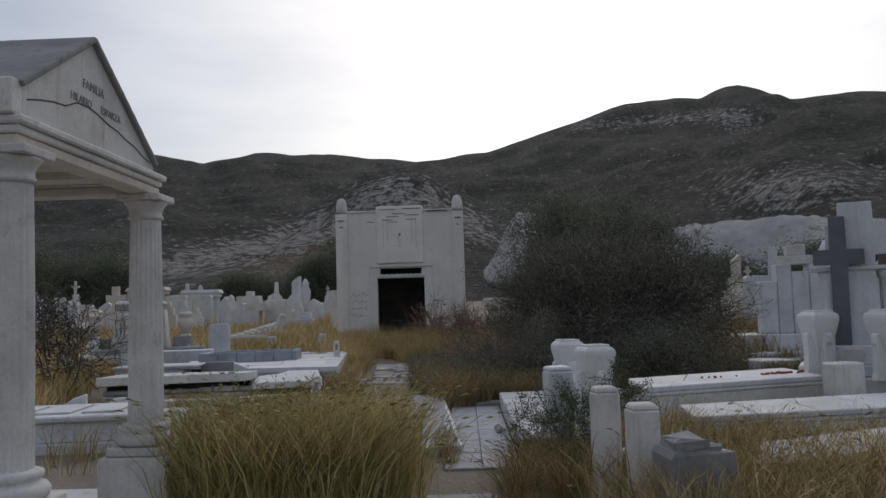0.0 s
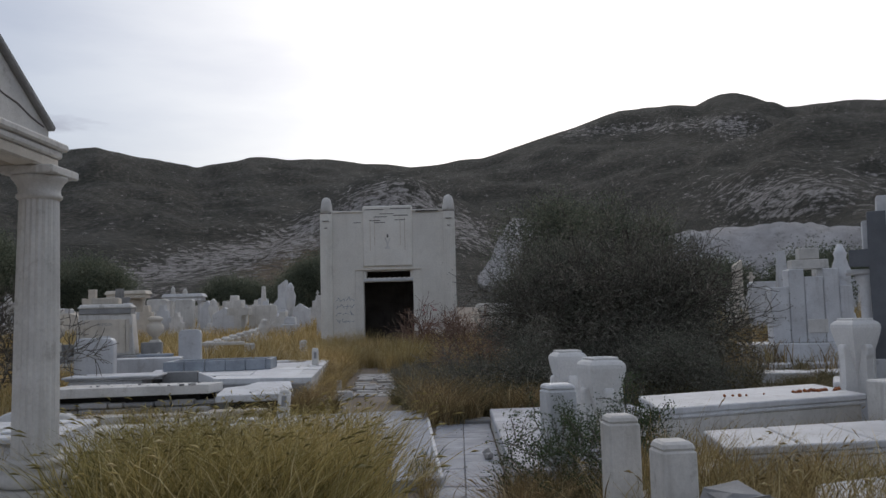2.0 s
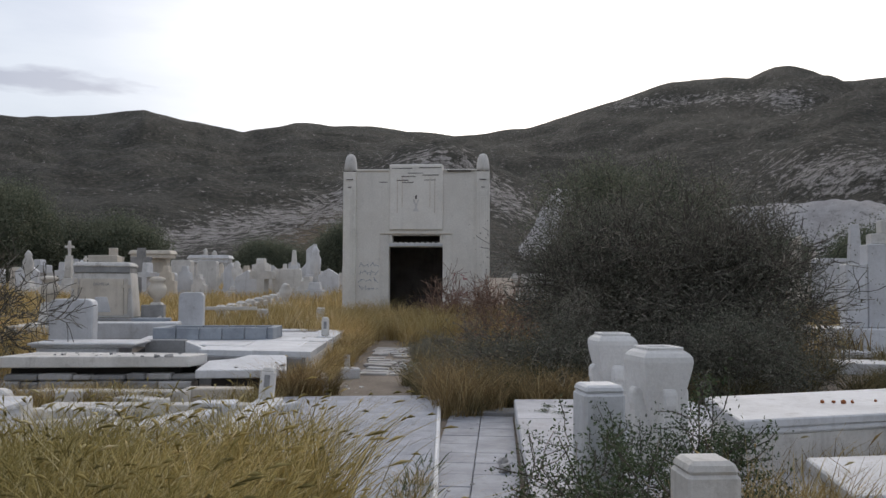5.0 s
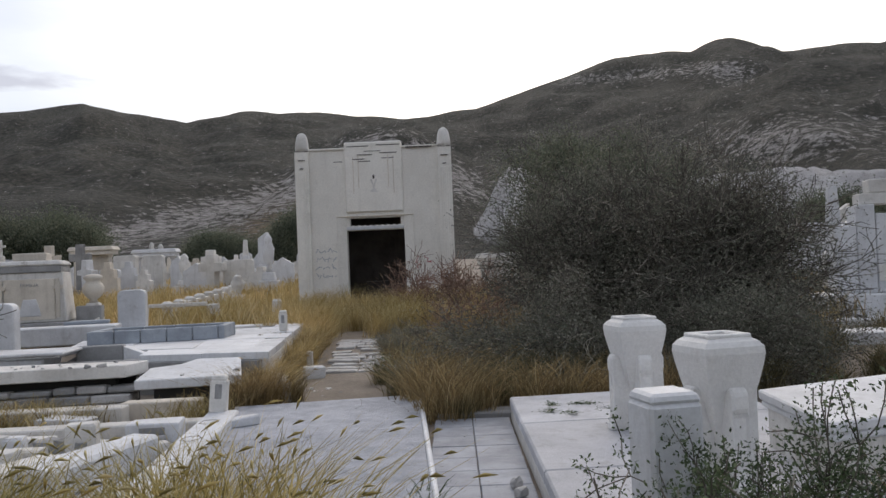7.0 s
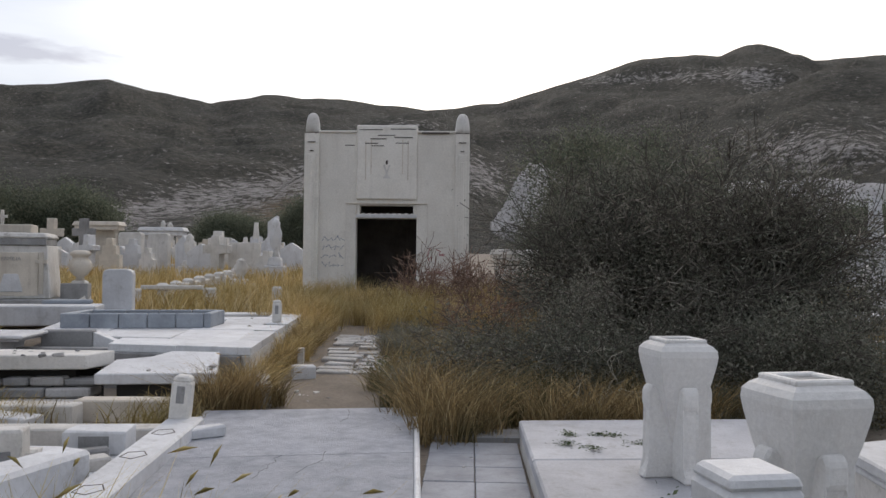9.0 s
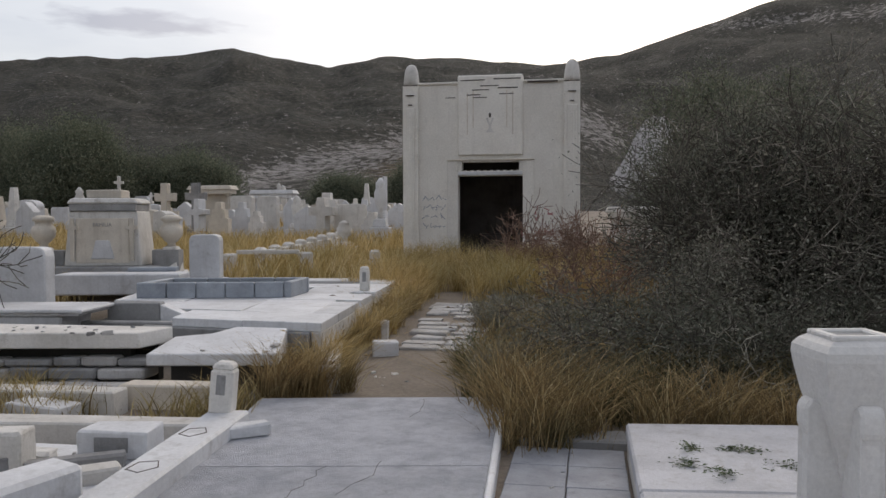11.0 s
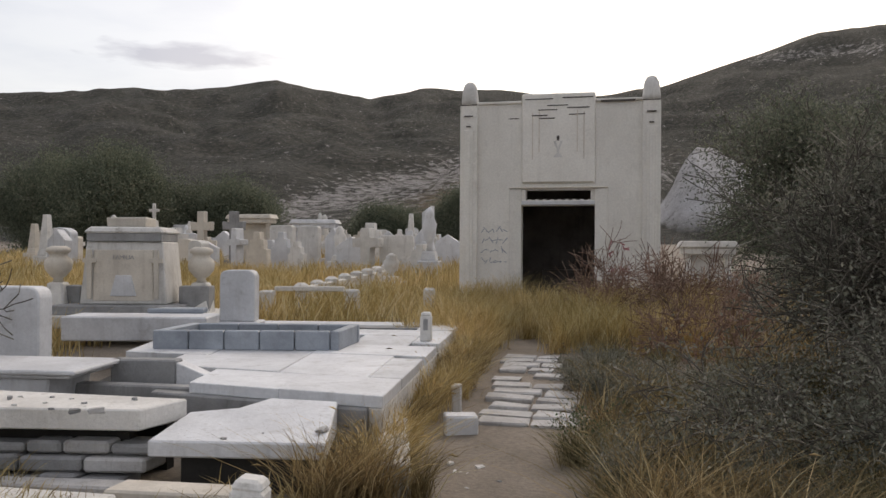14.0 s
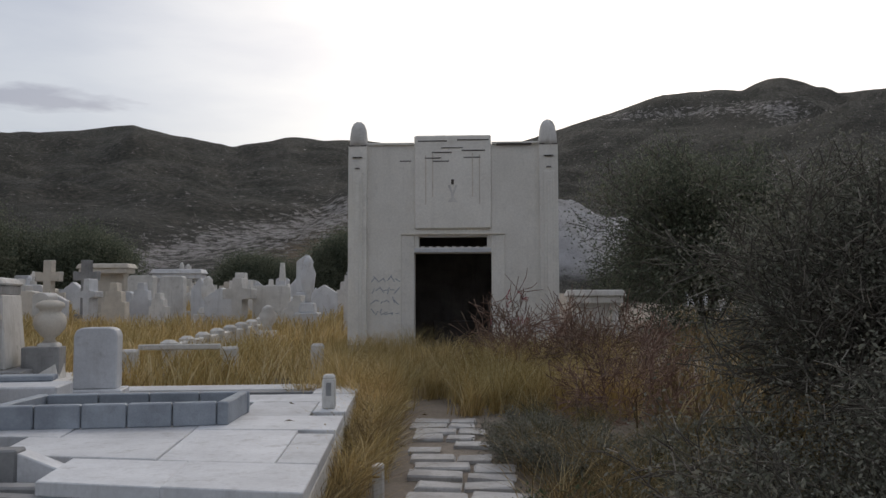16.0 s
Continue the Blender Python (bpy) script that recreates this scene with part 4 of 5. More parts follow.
def cross_monument():
    root = thing("cross_monument", "tall white double-columned monument faced with a dark grey cross", "monument", 6.12, 12.15, -0.05, -24)
    base = box(-0.95, 0.95, -0.45, 0.75, 0, 0.62, 0.02)
    part("step", base, M_MARBLE, root)
    part("step", box(-0.72, 0.72, -0.30, 0.62, 0.622, 0.78, 0.02), M_MARBLE, root)
    part("die", box(-0.42, 0.62, -0.18, 0.50, 0.782, 1.05, 0.015), M_MARBLE, root)
    body = outline(cross_shape(1, 2.02, 0.40, 0.22, 0.74), 0.34, bevel=0.008)
    bmesh.ops.translate(body, verts=body.verts, vec=(0.12, -0.02, 1.052))
    part("white_cross", body, M_MARBLE, root, "thick white stone cross")
    gx = outline(cross_shape(1, 1.92, 0.33, 0.105, 0.70), 0.08, bevel=0.006)
    bmesh.ops.translate(gx, verts=gx.verts, vec=(-0.12, -0.13, 0.95))
    part("grey_cross", gx, M_DARKX, root, "flat dark grey granite cross")
    for x in (-0.25, 0.48):
        col = lathe([(0.13, 0), (0.13, 0.06), (0.10, 0.09), (0.095, 0.9), (0.12, 0.94), (0.15, 1.0), (0.15, 1.05)], 24)
        bmesh.ops.translate(col, verts=col.verts, vec=(x, 0.12, 1.052))
        part("column", col, M_MARBLE, root, "", True)
    part("cornice", box(-0.5, 0.72, -0.06, 0.42, 2.10, 2.16, 0.015), M_MARBLE, root)
    part("plaque", box(-0.12, 0.12, -0.22, -0.178, 0.82, 1.0, 0.008), M_OLD, root, "small carved plaque")


cross_monument()
copy_thing(VASE, pose(5.60, 12.05, 0.57, 0, 0, 14))
copy_thing(VASE, pose(6.18, 11.30, 0.57, 0, 0, 14))
whole("stone_block", box(-0.2, 0.2, -0.15, 0.15, 0, 0.90, 0.02), M_OLD, "square upright white stone block at a monument's foot", "block", 5.38, 10.86, -0.04, 12)

# left row: white box tomb behind the columns
bt = thing("box_tomb", "white layered marble box tomb on a stepped base", "tomb", -4.75, 11.55, -0.06, 8)
part("step", box(-1.25, 0.95, -0.85, 0.85, 0, 0.16, 0.012), M_MARBLE, bt)
part("body", box(-1.15, 0.85, -0.75, 0.75, 0.162, 0.42, 0.012), M_MARBLE, bt)
part("lid", box(-1.22, 0.92, -0.82, 0.82, 0.422, 0.50, 0.02), M_MARBLE, bt)
for k in range(3):
    part("panel", box(-0.95 + k * 0.6, -0.5 + k * 0.6, -0.5, 0.5, 0.502, 0.53, 0.01), M_MARBLE, bt)
whole("stone_block", box(-0.12, 0.12, -0.12, 0.12, 0, 0.62, 0.015), M_OLD, "upright plain block beside a column", "block", -2.75, 8.75, -0.04, 4)


def headstone(x, y, w, h, t, label, mat=M_OLD, style="round", turn=0, z=None, tilt=(0, 0), group="headstones", base=True):
    z = gz(x, y) - 0.05 if z is None else z
    root = thing("headstone", label, "headstone", x, y, z, turn, group, tilt=tilt)
    hw = w / 2
    if style == "round":
        pts = [(-hw, 0), (hw, 0), (hw, h - hw * 0.45)] + [(hw * math.cos(a), h - hw * 0.45 + hw * 0.45 * math.sin(a)) for a in np.linspace(0.35, math.pi - 0.35, 7)] + [(-hw, h - hw * 0.45)]
    elif style == "square":
        pts = [(-hw, 0), (hw, 0), (hw, h - 0.10), (hw - 0.03, h - 0.03), (hw - 0.10, h), (-hw + 0.10, h), (-hw + 0.03, h - 0.03), (-hw, h - 0.10)]
    elif style == "stepped":
        pts = [(-hw, 0), (hw, 0), (hw, h * 0.6), (hw * 0.66, h * 0.6), (hw * 0.66, h * 0.82), (hw * 0.3, h * 0.82), (hw * 0.3, h), (-hw * 0.3, h), (-hw * 0.3, h * 0.82), (-hw * 0.66, h * 0.82), (-hw * 0.66, h * 0.6), (-hw, h * 0.6)]
    elif style == "broken":
        pts = [(-hw, 0), (hw, 0), (hw * 0.95, h), (-hw * 0.2, h * 0.86), (-hw * 0.9, h * 0.70)]
    elif style == "cross":
        pts = cross_shape(w, h, hw, w * 0.16, 0.70)
    else:
        pts = [(-hw, 0), (hw, 0), (hw, h * 0.75), (0, h), (-hw, h * 0.75)]
    bm = outline(pts, t, bevel=0.018)
    bmesh.ops.translate(bm, verts=bm.verts, vec=(0, -t / 2, 0.16 if base else 0))
    part("stone", bm, mat, root)
    if base:
        part("base", box(-hw - 0.08, hw + 0.08, -t / 2 - 0.09, t / 2 + 0.09, 0, 0.162, 0.015), mat, root)
    return root


def urn(x, y, z, s=1.0, label="cream carved stone urn on a scrolled pedestal"):
    root = thing("stone_urn", label, "urn", x, y, z, 12, "grave urns")
    part("pedestal", box(-0.22 * s, 0.22 * s, -0.22 * s, 0.22 * s, 0, 0.72 * s, 0.03, 0.62), M_OLD, root)
    part("bowl", lathe([(0.10 * s, 0.722 * s), (0.07 * s, 0.78 * s), (0.13 * s, 0.83 * s), (0.21 * s, 0.93 * s), (0.23 * s, 1.04 * s), (0.20 * s, 1.12 * s), (0.14 * s, 1.17 * s), (0.16 * s, 1.22 * s), (0.20 * s, 1.24 * s), (0.19 * s, 1.30 * s), (0.10 * s, 1.34 * s)], 24), M_CREAM, root, "", True)
    return root


def monument():
    """Tall tapered tomb with two applied crosses, a banded cap and low walls beside it."""
    root = thing("tomb_monument", "tall cream and white tomb monument with two applied crosses", "tomb", -8.45, 22.8, 0.50, 16)
    part("step", box(-1.9, 1.5, -0.9, 1.1, 0, 0.20, 0.015), M_OLD, root)
    part("step", box(-1.1, 1.0, -0.7, 0.9, 0.202, 0.36, 0.015), M_GREY, root, "grey stone step")
    part("body", box(-0.72, 0.72, -0.42, 0.62, 0.362, 1.42, 0.02, 0.88), M_OLD, root)
    part("panel", box(-0.50, 0.50, -0.425, -0.30, 0.42, 1.28, 0.01, 0.97), M_CREAM, root, "cream inscription panel")
    part("relief", box(-0.22, 0.22, -0.44, -0.40, 0.50, 0.86, 0.02, 0.6), M_MARBLE, root, "white carved relief")
    part("cap_band", box(-0.62, 0.62, -0.40, 0.58, 1.422, 1.56, 0.01), M_GREY, root, "grey patterned band")
    part("cap", box(-0.67, 0.67, -0.44, 0.62, 1.562, 1.67, 0.03, 0.88), M_OLD, root)
    part("cap_block", box(-0.36, 0.30, -0.2, 0.35, 1.672, 1.84, 0.02, worn=0.01), M_CREAM, root)
    for s in (-1, 1):
        x = outline(cross_shape(1, 0.82, 0.11, 0.035, 0.78), 0.05, bevel=0.005)
        bmesh.ops.translate(x, verts=x.verts, vec=(s * 0.55, -0.47, 0.46))
        part("applied_cross", x, M_CREAM, root, "narrow cream stone cross")
        part("side_wall", box(min(s * 0.83, s * 1.35), max(s * 0.83, s * 1.35), -0.1, 0.3, 0.2, 0.66, 0.015), M_GREY, root, "grey carved side wall")
    lettering("FAMILIA", 0.10, root, (0.0, -0.428, 1.12), M_GREY, "small carved letters")


monument()
urn(-7.35, 23.2, 0.50)
urn(-9.6, 22.4, 0.50)
headstone(-6.02, 22.05, 0.54, 0.80, 0.34, "white round-shouldered headstone at the platform's edge", M_MARBLE, "square", 14, 0.52)
headstone(-6.42, 17.75, 0.74, 0.85, 0.26, "wide white headstone with a flat top", M_MARBLE, "square", 8, 0.38)

# the broken white platform: paving pieces over a base coloured with the openings' shade
P_NL, P_NR, P_FR, P_FL = Vector((-5.25, 17.15)), Vector((-1.98, 16.75)), Vector((-2.80, 23.7)), Vector((-7.0, 22.9))
plat = thing("grave_platform", "broad white paved grave platform with missing slabs", "platform", 0, 0, 0.0)
pp = lambda u, v: patch(u, v, P_NL, P_NR, P_FR, P_FL)
part("rubble_base", slab([pp(0.0, 0.01), pp(0.985, 0.01), pp(0.985, 0.99), pp(0.0, 0.99)], 0.0, 0.40, 0.0), M_DARK, plat, "near-black base with the shade of the openings in its colour")
EDGE = slab([pp(0.96, 0.0), pp(1.0, 0.0), pp(1.0, 1.0), pp(0.96, 1.0)], 0.0, 0.50, 0.012)
part("edge_wall", EDGE, M_OLD, plat)
part("edge_wall", slab([pp(0.30, -0.012), pp(0.96, -0.012), pp(0.96, 0.012), pp(0.30, 0.012)], 0.0, 0.50, 0.012), M_GREY, plat)
PIECES = [(0.42, 0.70, 0.0, 0.13), (0.70, 1.0, 0.0, 0.13), (0.22, 0.62, 0.133, 0.27), (0.623, 0.90, 0.133, 0.36), (0.903, 1.0, 0.133, 0.33), (0.0, 0.30, 0.273, 0.41), (0.303, 0.62, 0.273, 0.41),
          (0.623, 1.0, 0.363, 0.50), (0.0, 0.60, 0.413, 0.52), (0.70, 0.90, 0.503, 0.68), (0.903, 1.0, 0.545, 0.68), (0.0, 0.56, 0.70, 0.80), (0.563, 1.0, 0.683, 0.80), (0.0, 0.15, 0.80, 0.90), (0.86, 1.0, 0.803, 0.90), (0.0, 1.0, 0.903, 1.0)]
for k, (u0, u1, v0, v1) in enumerate(PIECES):
    part("paving_slab", slab([pp(u0, v0), pp(u1, v0), pp(u1, v1), pp(u0, v1)], 0.50, 0.60 + 0.004 * (k % 3), 0.008), M_MARBLE, plat)
part("sunken_kerb", slab([pp(0.15, 0.86), pp(0.86, 0.86), pp(0.86, 0.90), pp(0.15, 0.90)], 0.40, 0.585, 0.0), M_GREY, plat)


def frame_kerb(name, label, corners, z0, z1, wide, mat, blocks):
    """A rectangular grave surround laid from separate blocks."""
    root = thing(name, label, "grave kerb", 0, 0, 0)
    c = [Vector(p) for p in corners]
    for i in range(4):
        a, b = c[i], c[(i + 1) % 4]
        d = (b - a).normalized(); nrm = Vector((-d.y, d.x))
        a2, b2 = a, b - d * wide if i % 2 == 0 else b
        if i % 2:
            a2, b2 = a - nrm * 0, b - d * wide
        m = blocks[i]
        for k in range(m):
            p, q = a2 + (b2 - a2) * (k / m + (0.004 if k else 0)), a2 + (b2 - a2) * ((k + 1) / m - 0.002)
            part("kerb_block", slab([tuple(p), tuple(q), tuple(q + nrm * wide), tuple(p + nrm * wide)], z0, z1, 0.012), mat, root)
    return root


frame_kerb("grave_surround", "blue-grey marble grave surround open in the middle", [(-5.55, 18.98), (-3.40, 19.50), (-3.50, 20.52), (-5.65, 20.05)], 0.60, 0.83, 0.11, M_BLUE, (5, 1, 4, 1))
slab_thing("soil_bed", "dark soil filling a grave surround", "soil", [(-5.6, 19.1), (-3.55, 19.6), (-3.62, 20.38), (-5.7, 19.92)], 0.60, 0.63, M_DARK, 0)
slab_thing("stone_block", "grey stone block on a broken grave", "block", [(-4.95, 17.35), (-4.30, 17.45), (-4.32, 17.62), (-4.97, 17.52)], 0.42, 0.72, M_GREY)
slab_thing("stone_block", "white sloping end block on a broken grave", "block", [(-4.29, 17.44), (-3.75, 17.52), (-3.95, 17.70), (-4.31, 17.62)], 0.42, 0.70, M_MARBLE, 0.01, (0, -0.22, -0.16, 0))
slab_thing("stone_kerb", "cracked pale kerb below a broken grave", "kerb", [(-5.6, 17.05), (-3.3, 17.2), (-3.32, 17.36), (-5.62, 17.22)], 0.0, 0.52, M_GREY)
# tilted cover slab and the thick slab beside it
tilted = [(-3.40, 15.62), (-2.12, 15.86), (-2.36, 16.72), (-2.95, 16.72), (-3.08, 16.42), (-3.45, 16.28)]
slab_thing("cover_slab", "white broken grave cover slab lying tilted", "slab", tilted, 0.29, 0.41, M_MARBLE, 0.012, (0, 0, 0.14, 0.14, 0.10, 0.08))
# near-black rubble block: the gap's shade under the slab is painted on
slab_thing("rubble_wall", "low rubble block with the gap's shade in its colour under a cover slab", "wall", [(-3.2, 15.72), (-2.25, 15.94), (-2.35, 16.65), (-3.1, 16.5)], -0.05, 0.295, M_DARK, 0.02)
slab_thing("cover_slab", "thick grey-edged white grave slab strewn with twigs", "slab", [(-6.2, 15.25), (-3.55, 15.75), (-3.45, 16.25), (-6.1, 16.15)], 0.44, 0.60, M_OLD, 0.012)
foundation = thing("stone_foundation", "rough grey rubble footing under a grave slab", "footing", 0, 0, -0.05)
rub = random.Random(8)
for row, (z0, z1, out) in enumerate(((0.0, 0.17, 0.0), (0.172, 0.30, 0.05), (0.302, 0.40, 0.09))):
    x = -6.1
    while x < -3.75:
        w = rub.uniform(0.22, 0.5)
        y = 15.22 + (x + 6.1) * 0.19 + out
        part("rubble_stone", slab([(x, y), (x + w - 0.02, y + w * 0.19), (x + w - 0.02, y + w * 0.19 + 0.3), (x, y + 0.3)], z0, z1 - rub.uniform(0, 0.03), 0.02), M_GREY if rub.random() < 0.7 else M_PAVE, foundation)
        x += w
slab_thing("stone_step", "pale worn step before a raised grave", "step", [(-6.0, 14.92), (-3.4, 15.30), (-3.4, 15.50), (-6.0, 15.12)], -0.05, 0.16, M_PAVE)
# two near-black strips paint the shade of the gap below the thick slab
slab_thing("rubble_wall", "low rubble block with the gap's shade in its colour behind a grave slab", "wall", [(-6.1, 16.05), (-3.6, 16.2), (-3.6, 16.3), (-6.1, 16.2)], -0.05, 0.42, M_DARK, 0)
slab_thing("rubble_wall", "rubble strip with the gap's shade in its colour under a grave slab", "wall", [(-6.1, 15.50), (-3.75, 15.92), (-3.75, 16.02), (-6.1, 15.65)], -0.05, 0.43, M_DARK, 0)
table = thing("table_tomb", "white marble table tomb with an overhanging moulded top", "tomb", -5.55, 16.85, 0.30, 8)
part("body", box(-0.75, 0.42, -0.28, 0.40, 0, 0.34, 0.02, 1.1), M_MARBLE, table)
part("moulding", box(-0.86, 0.70, -0.36, 0.48, 0.342, 0.375, 0.01), M_MARBLE, table)
part("top", box(-0.90, 0.76, -0.40, 0.52, 0.377, 0.42, 0.012), M_MARBLE, table)
whole("stone_block", box(-1.1, 0.6, -0.6, 0.55, 0, 0.36, 0.015), M_GREY, "grey foundation block under a table tomb", "block", -5.45, 16.9, -0.05, 8)
step = whole("stone_step", box(-1.5, 0.5, -0.35, 0.35, 0, 0.34, 0.02), M_MARBLE, "plain white stone step before a monument", "step", -6.3, 20.75, 0.52, 14)
slab_thing("stone_plate", "grey loose stone plate resting on a step", "plate", [(-6.9, 20.9), (-6.1, 21.1), (-6.2, 21.4), (-6.8, 21.25)], 0.86, 0.93, M_BLUE)
slab_thing("stone_plate", "small grey ledge beside a headstone", "plate", [(-6.75, 21.7), (-6.3, 21.8), (-6.35, 22.1), (-6.8, 22.0)], 0.52, 0.78, M_OLD)

# niche posts
def niche_post(x, y, z, w, h, label, turn=0, tilt=(0, 0)):
    root = thing("niche_post", label, "post", x, y, z, turn, "grave corner posts", tilt=tilt)
    b = box(-w / 2, w / 2, -w / 2, w / 2, 0, h - w * 0.3, 0.02)
    box(-w / 2, w / 2, -w / 2, w / 2, h - w * 0.32, h, 0.04, 0.72, bm=b)
    part("shaft", b, M_OLD, root)
    # no recess is cut: a grey plate paints the niche's shade on the shaft
    part("niche", box(-w * 0.22, w * 0.22, -w / 2 - 0.004, -w / 2 + 0.02, h * 0.38, h * 0.78, 0.01), M_GREY, root, "grey plate with the shade of a niche in its colour")
    return root


niche_post(-1.95, 14.30, 0.20, 0.18, 0.41, "white chipped corner post with a sunken niche", 8, (0, 5))
niche_post(-2.67, 20.8, 0.60, 0.15, 0.39, "white corner post standing on the platform", 8)
for x, y in ((-5.62, 26.1), (-7.25, 25.6)):
    whole("rail_post", box(-0.16, 0.16, -0.12, 0.12, 0, 0.70, 0.04), M_OLD, "weathered stone rail post in tall grass", "post", x, y, gz(x, y) - 0.05, 16, "rail posts")
whole("rail_post", box(-0.12, 0.12, -0.12, 0.12, 0, 0.72, 0.04), M_OLD, "weathered stone rail post in tall grass", "post", -4.09, 26.5, gz(-4.09, 26.5) - 0.05, 10, "rail posts")
slab_thing("stone_rail", "narrow stone rail between two posts", "rail", [(-7.1, 25.6), (-5.75, 26.0), (-5.77, 26.1), (-7.12, 25.7)], 0.96, 1.06, M_OLD)
for k in range(9):
    x, y = -7.2 - 0.05 * k, 27.2 + k * 1.05
    whole("rail_post", lathe([(0.13, 0), (0.13, 0.5), (0.17, 0.55), (0.17, 0.66), (0.08, 0.72)], 12), M_OLD, "small turned kerb post in tall grass", "post", x, y, gz(x, y) - 0.03, 0, "turned kerb posts")
slab_thing("stone_rail", "low scalloped stone kerb in tall grass", "rail", [(-7.25, 27.2), (-7.1, 27.2), (-7.5, 35.6), (-7.65, 35.6)], 0.6, 0.98, M_OLD, 0.02, (0, 0, 0.25, 0.25))

# kerbs and rubble beside the wide slab
kerb = slab_thing("marble_kerb", "long white broken marble kerb with worn sockets", "kerb", [(-1.62, 10.6), (-1.36, 10.7), (-1.74, 14.35), (-2.06, 14.3)], -0.04, 0.22, M_MARBLE, 0.02)
for v in (0.35, 0.6, 0.82):
    x, y = -1.50 - 0.42 * v, 10.65 + 3.65 * v
    own = bmesh.new()
    for a in range(5):
        t0, t1 = a * 1.2566, (a + 1) * 1.2566
        slab([(x + 0.09 * math.cos(t0), y + 0.12 * math.sin(t0)), (x + 0.10 * math.cos(t0), y + 0.13 * math.sin(t0)), (x + 0.10 * math.cos(t1), y + 0.13 * math.sin(t1)), (x + 0.09 * math.cos(t1), y + 0.12 * math.sin(t1))], 0.216, 0.2225, 0, bm=own)
    bmesh.ops.translate(own, verts=own.verts, vec=(-kerb.location.x, -kerb.location.y, 0.04))
    part("socket_mark", own, M_LINE, kerb)
for i, (cs, z1, mat, lab) in enumerate((
        ([(-4.9, 11.0), (-2.9, 11.1), (-2.95, 11.3), (-4.9, 11.2)], 0.24, M_OLD, "long cracked white kerb lying in grass"),
        ([(-4.6, 13.75), (-2.05, 14.05), (-2.05, 14.3), (-4.6, 14.05)], 0.16, M_OLD, "long cracked white kerb lying in grass"),
        ([(-5.2, 14.6), (-3.2, 14.75), (-3.2, 15.0), (-5.2, 14.9)], 0.22, M_OLD, "pale stepped kerb before a grave"),
        ([(-3.35, 15.05), (-2.45, 15.14), (-2.45, 15.40), (-3.35, 15.32)], 0.22, M_CREAM, "rough tan kerb half hidden by grass"),
        ([(-4.8, 12.3), (-1.75, 12.6), (-1.85, 13.7), (-4.8, 13.6)], 0.08, M_MARBLE, "flat white slab strewn with rubble"),
        ([(-4.2, 11.3), (-1.7, 11.5), (-1.75, 12.3), (-4.2, 12.2)], 0.08, M_MARBLE, "flat white slab strewn with rubble"),
        ([(-1.75, 15.85), (-1.50, 15.9), (-1.95, 17.4), (-2.2, 17.35)], 0.30, M_OLD, "chipped pale kerb edged with dry grass"))):
    slab_thing("grave_kerb", lab, "kerb", cs, -0.05, z1, mat, 0.015)
for i, (x, y, w, d, h, a, mat, lab) in enumerate((
        (-2.32, 13.50, 0.50, 0.30, 0.20, 6, M_MARBLE, "white block with a sunken panel lying on a slab"),
        (-3.70, 14.50, 0.62, 0.28, 0.22, -12, M_MARBLE, "broken white moulded fragment"),
        (-2.40, 13.10, 0.62, 0.12, 0.10, 34, M_GREY, "long grey broken stone strip"),
        (-2.28, 12.85, 0.60, 0.12, 0.10, 36, M_OLD, "long pale broken stone strip"),
        (-2.78, 12.95, 0.26, 0.24, 0.30, 14, M_OLD, "upright broken white block"),
        (-2.15, 12.9, 0.34, 0.16, 0.10, 40, M_OLD, "broken white stone chip"),
        (-1.62, 14.02, 0.34, 0.12, 0.10, 35, M_MARBLE, "fallen white stone fragment beside a post"),
        (-3.9, 13.2, 0.5, 0.3, 0.16, -20, M_OLD, "broken white slab fragment"),
        (-4.4, 12.8, 0.4, 0.3, 0.3, 5, M_OLD, "broken upright white fragment"),
        (-1.60, 18.02, 0.32, 0.24, 0.20, 20, M_MARBLE, "loose white dressed stone block on the path"),
        (-1.80, 18.75, 0.10, 0.12, 0.34, 10, M_OLD, "thin upright white stone stake"),
        (-4.6, 14.4, 0.32, 0.2, 0.3, 30, M_OLD, "broken upright white fragment"))):
    b = box(-w / 2, w / 2, -d / 2, d / 2, 0, h, 0.015, worn=0.008)
    base = 0.08 if y < 13.7 and x < -1.8 and y > 12.3 else (0.08 if y < 12.3 and x < -1.8 else gz(x, y) - 0.02)
    if i == 6:
        base = 0.10
    ob = whole("stone_fragment", b, mat, lab, "stone", x, y, base - 0.004, a, "stone fragments")
    if i == 0:
        part("sunken_panel", box(-0.12, 0.12, -d / 2 - 0.008, -d / 2 + 0.01, 0.06, 0.16, 0.0), M_GREY, ob, "sunken grey panel")
headstone(-5.4, 12.95, 0.34, 0.45, 0.10, "small broken white headstone", M_MARBLE, "broken", 5, tilt=(6, 0))
headstone(-4.7, 13.0, 0.42, 0.36, 0.14, "small low grey headstone", M_OLD, "square", -5)

slab_thing("stone_block", "long thick white broken kerb block lying in rubble", "block", [(-2.62, 11.45), (-2.28, 11.35), (-1.88, 12.45), (-2.16, 12.58)], 0.075, 0.33, M_MARBLE, 0.03, (0.0, -0.02, 0.02, 0.01))
slab_thing("stone_block", "pale broken kerb block beside a longer one", "block", [(-3.1, 11.55), (-2.75, 11.5), (-2.45, 12.2), (-2.8, 12.25)], 0.075, 0.26, M_OLD, 0.03)

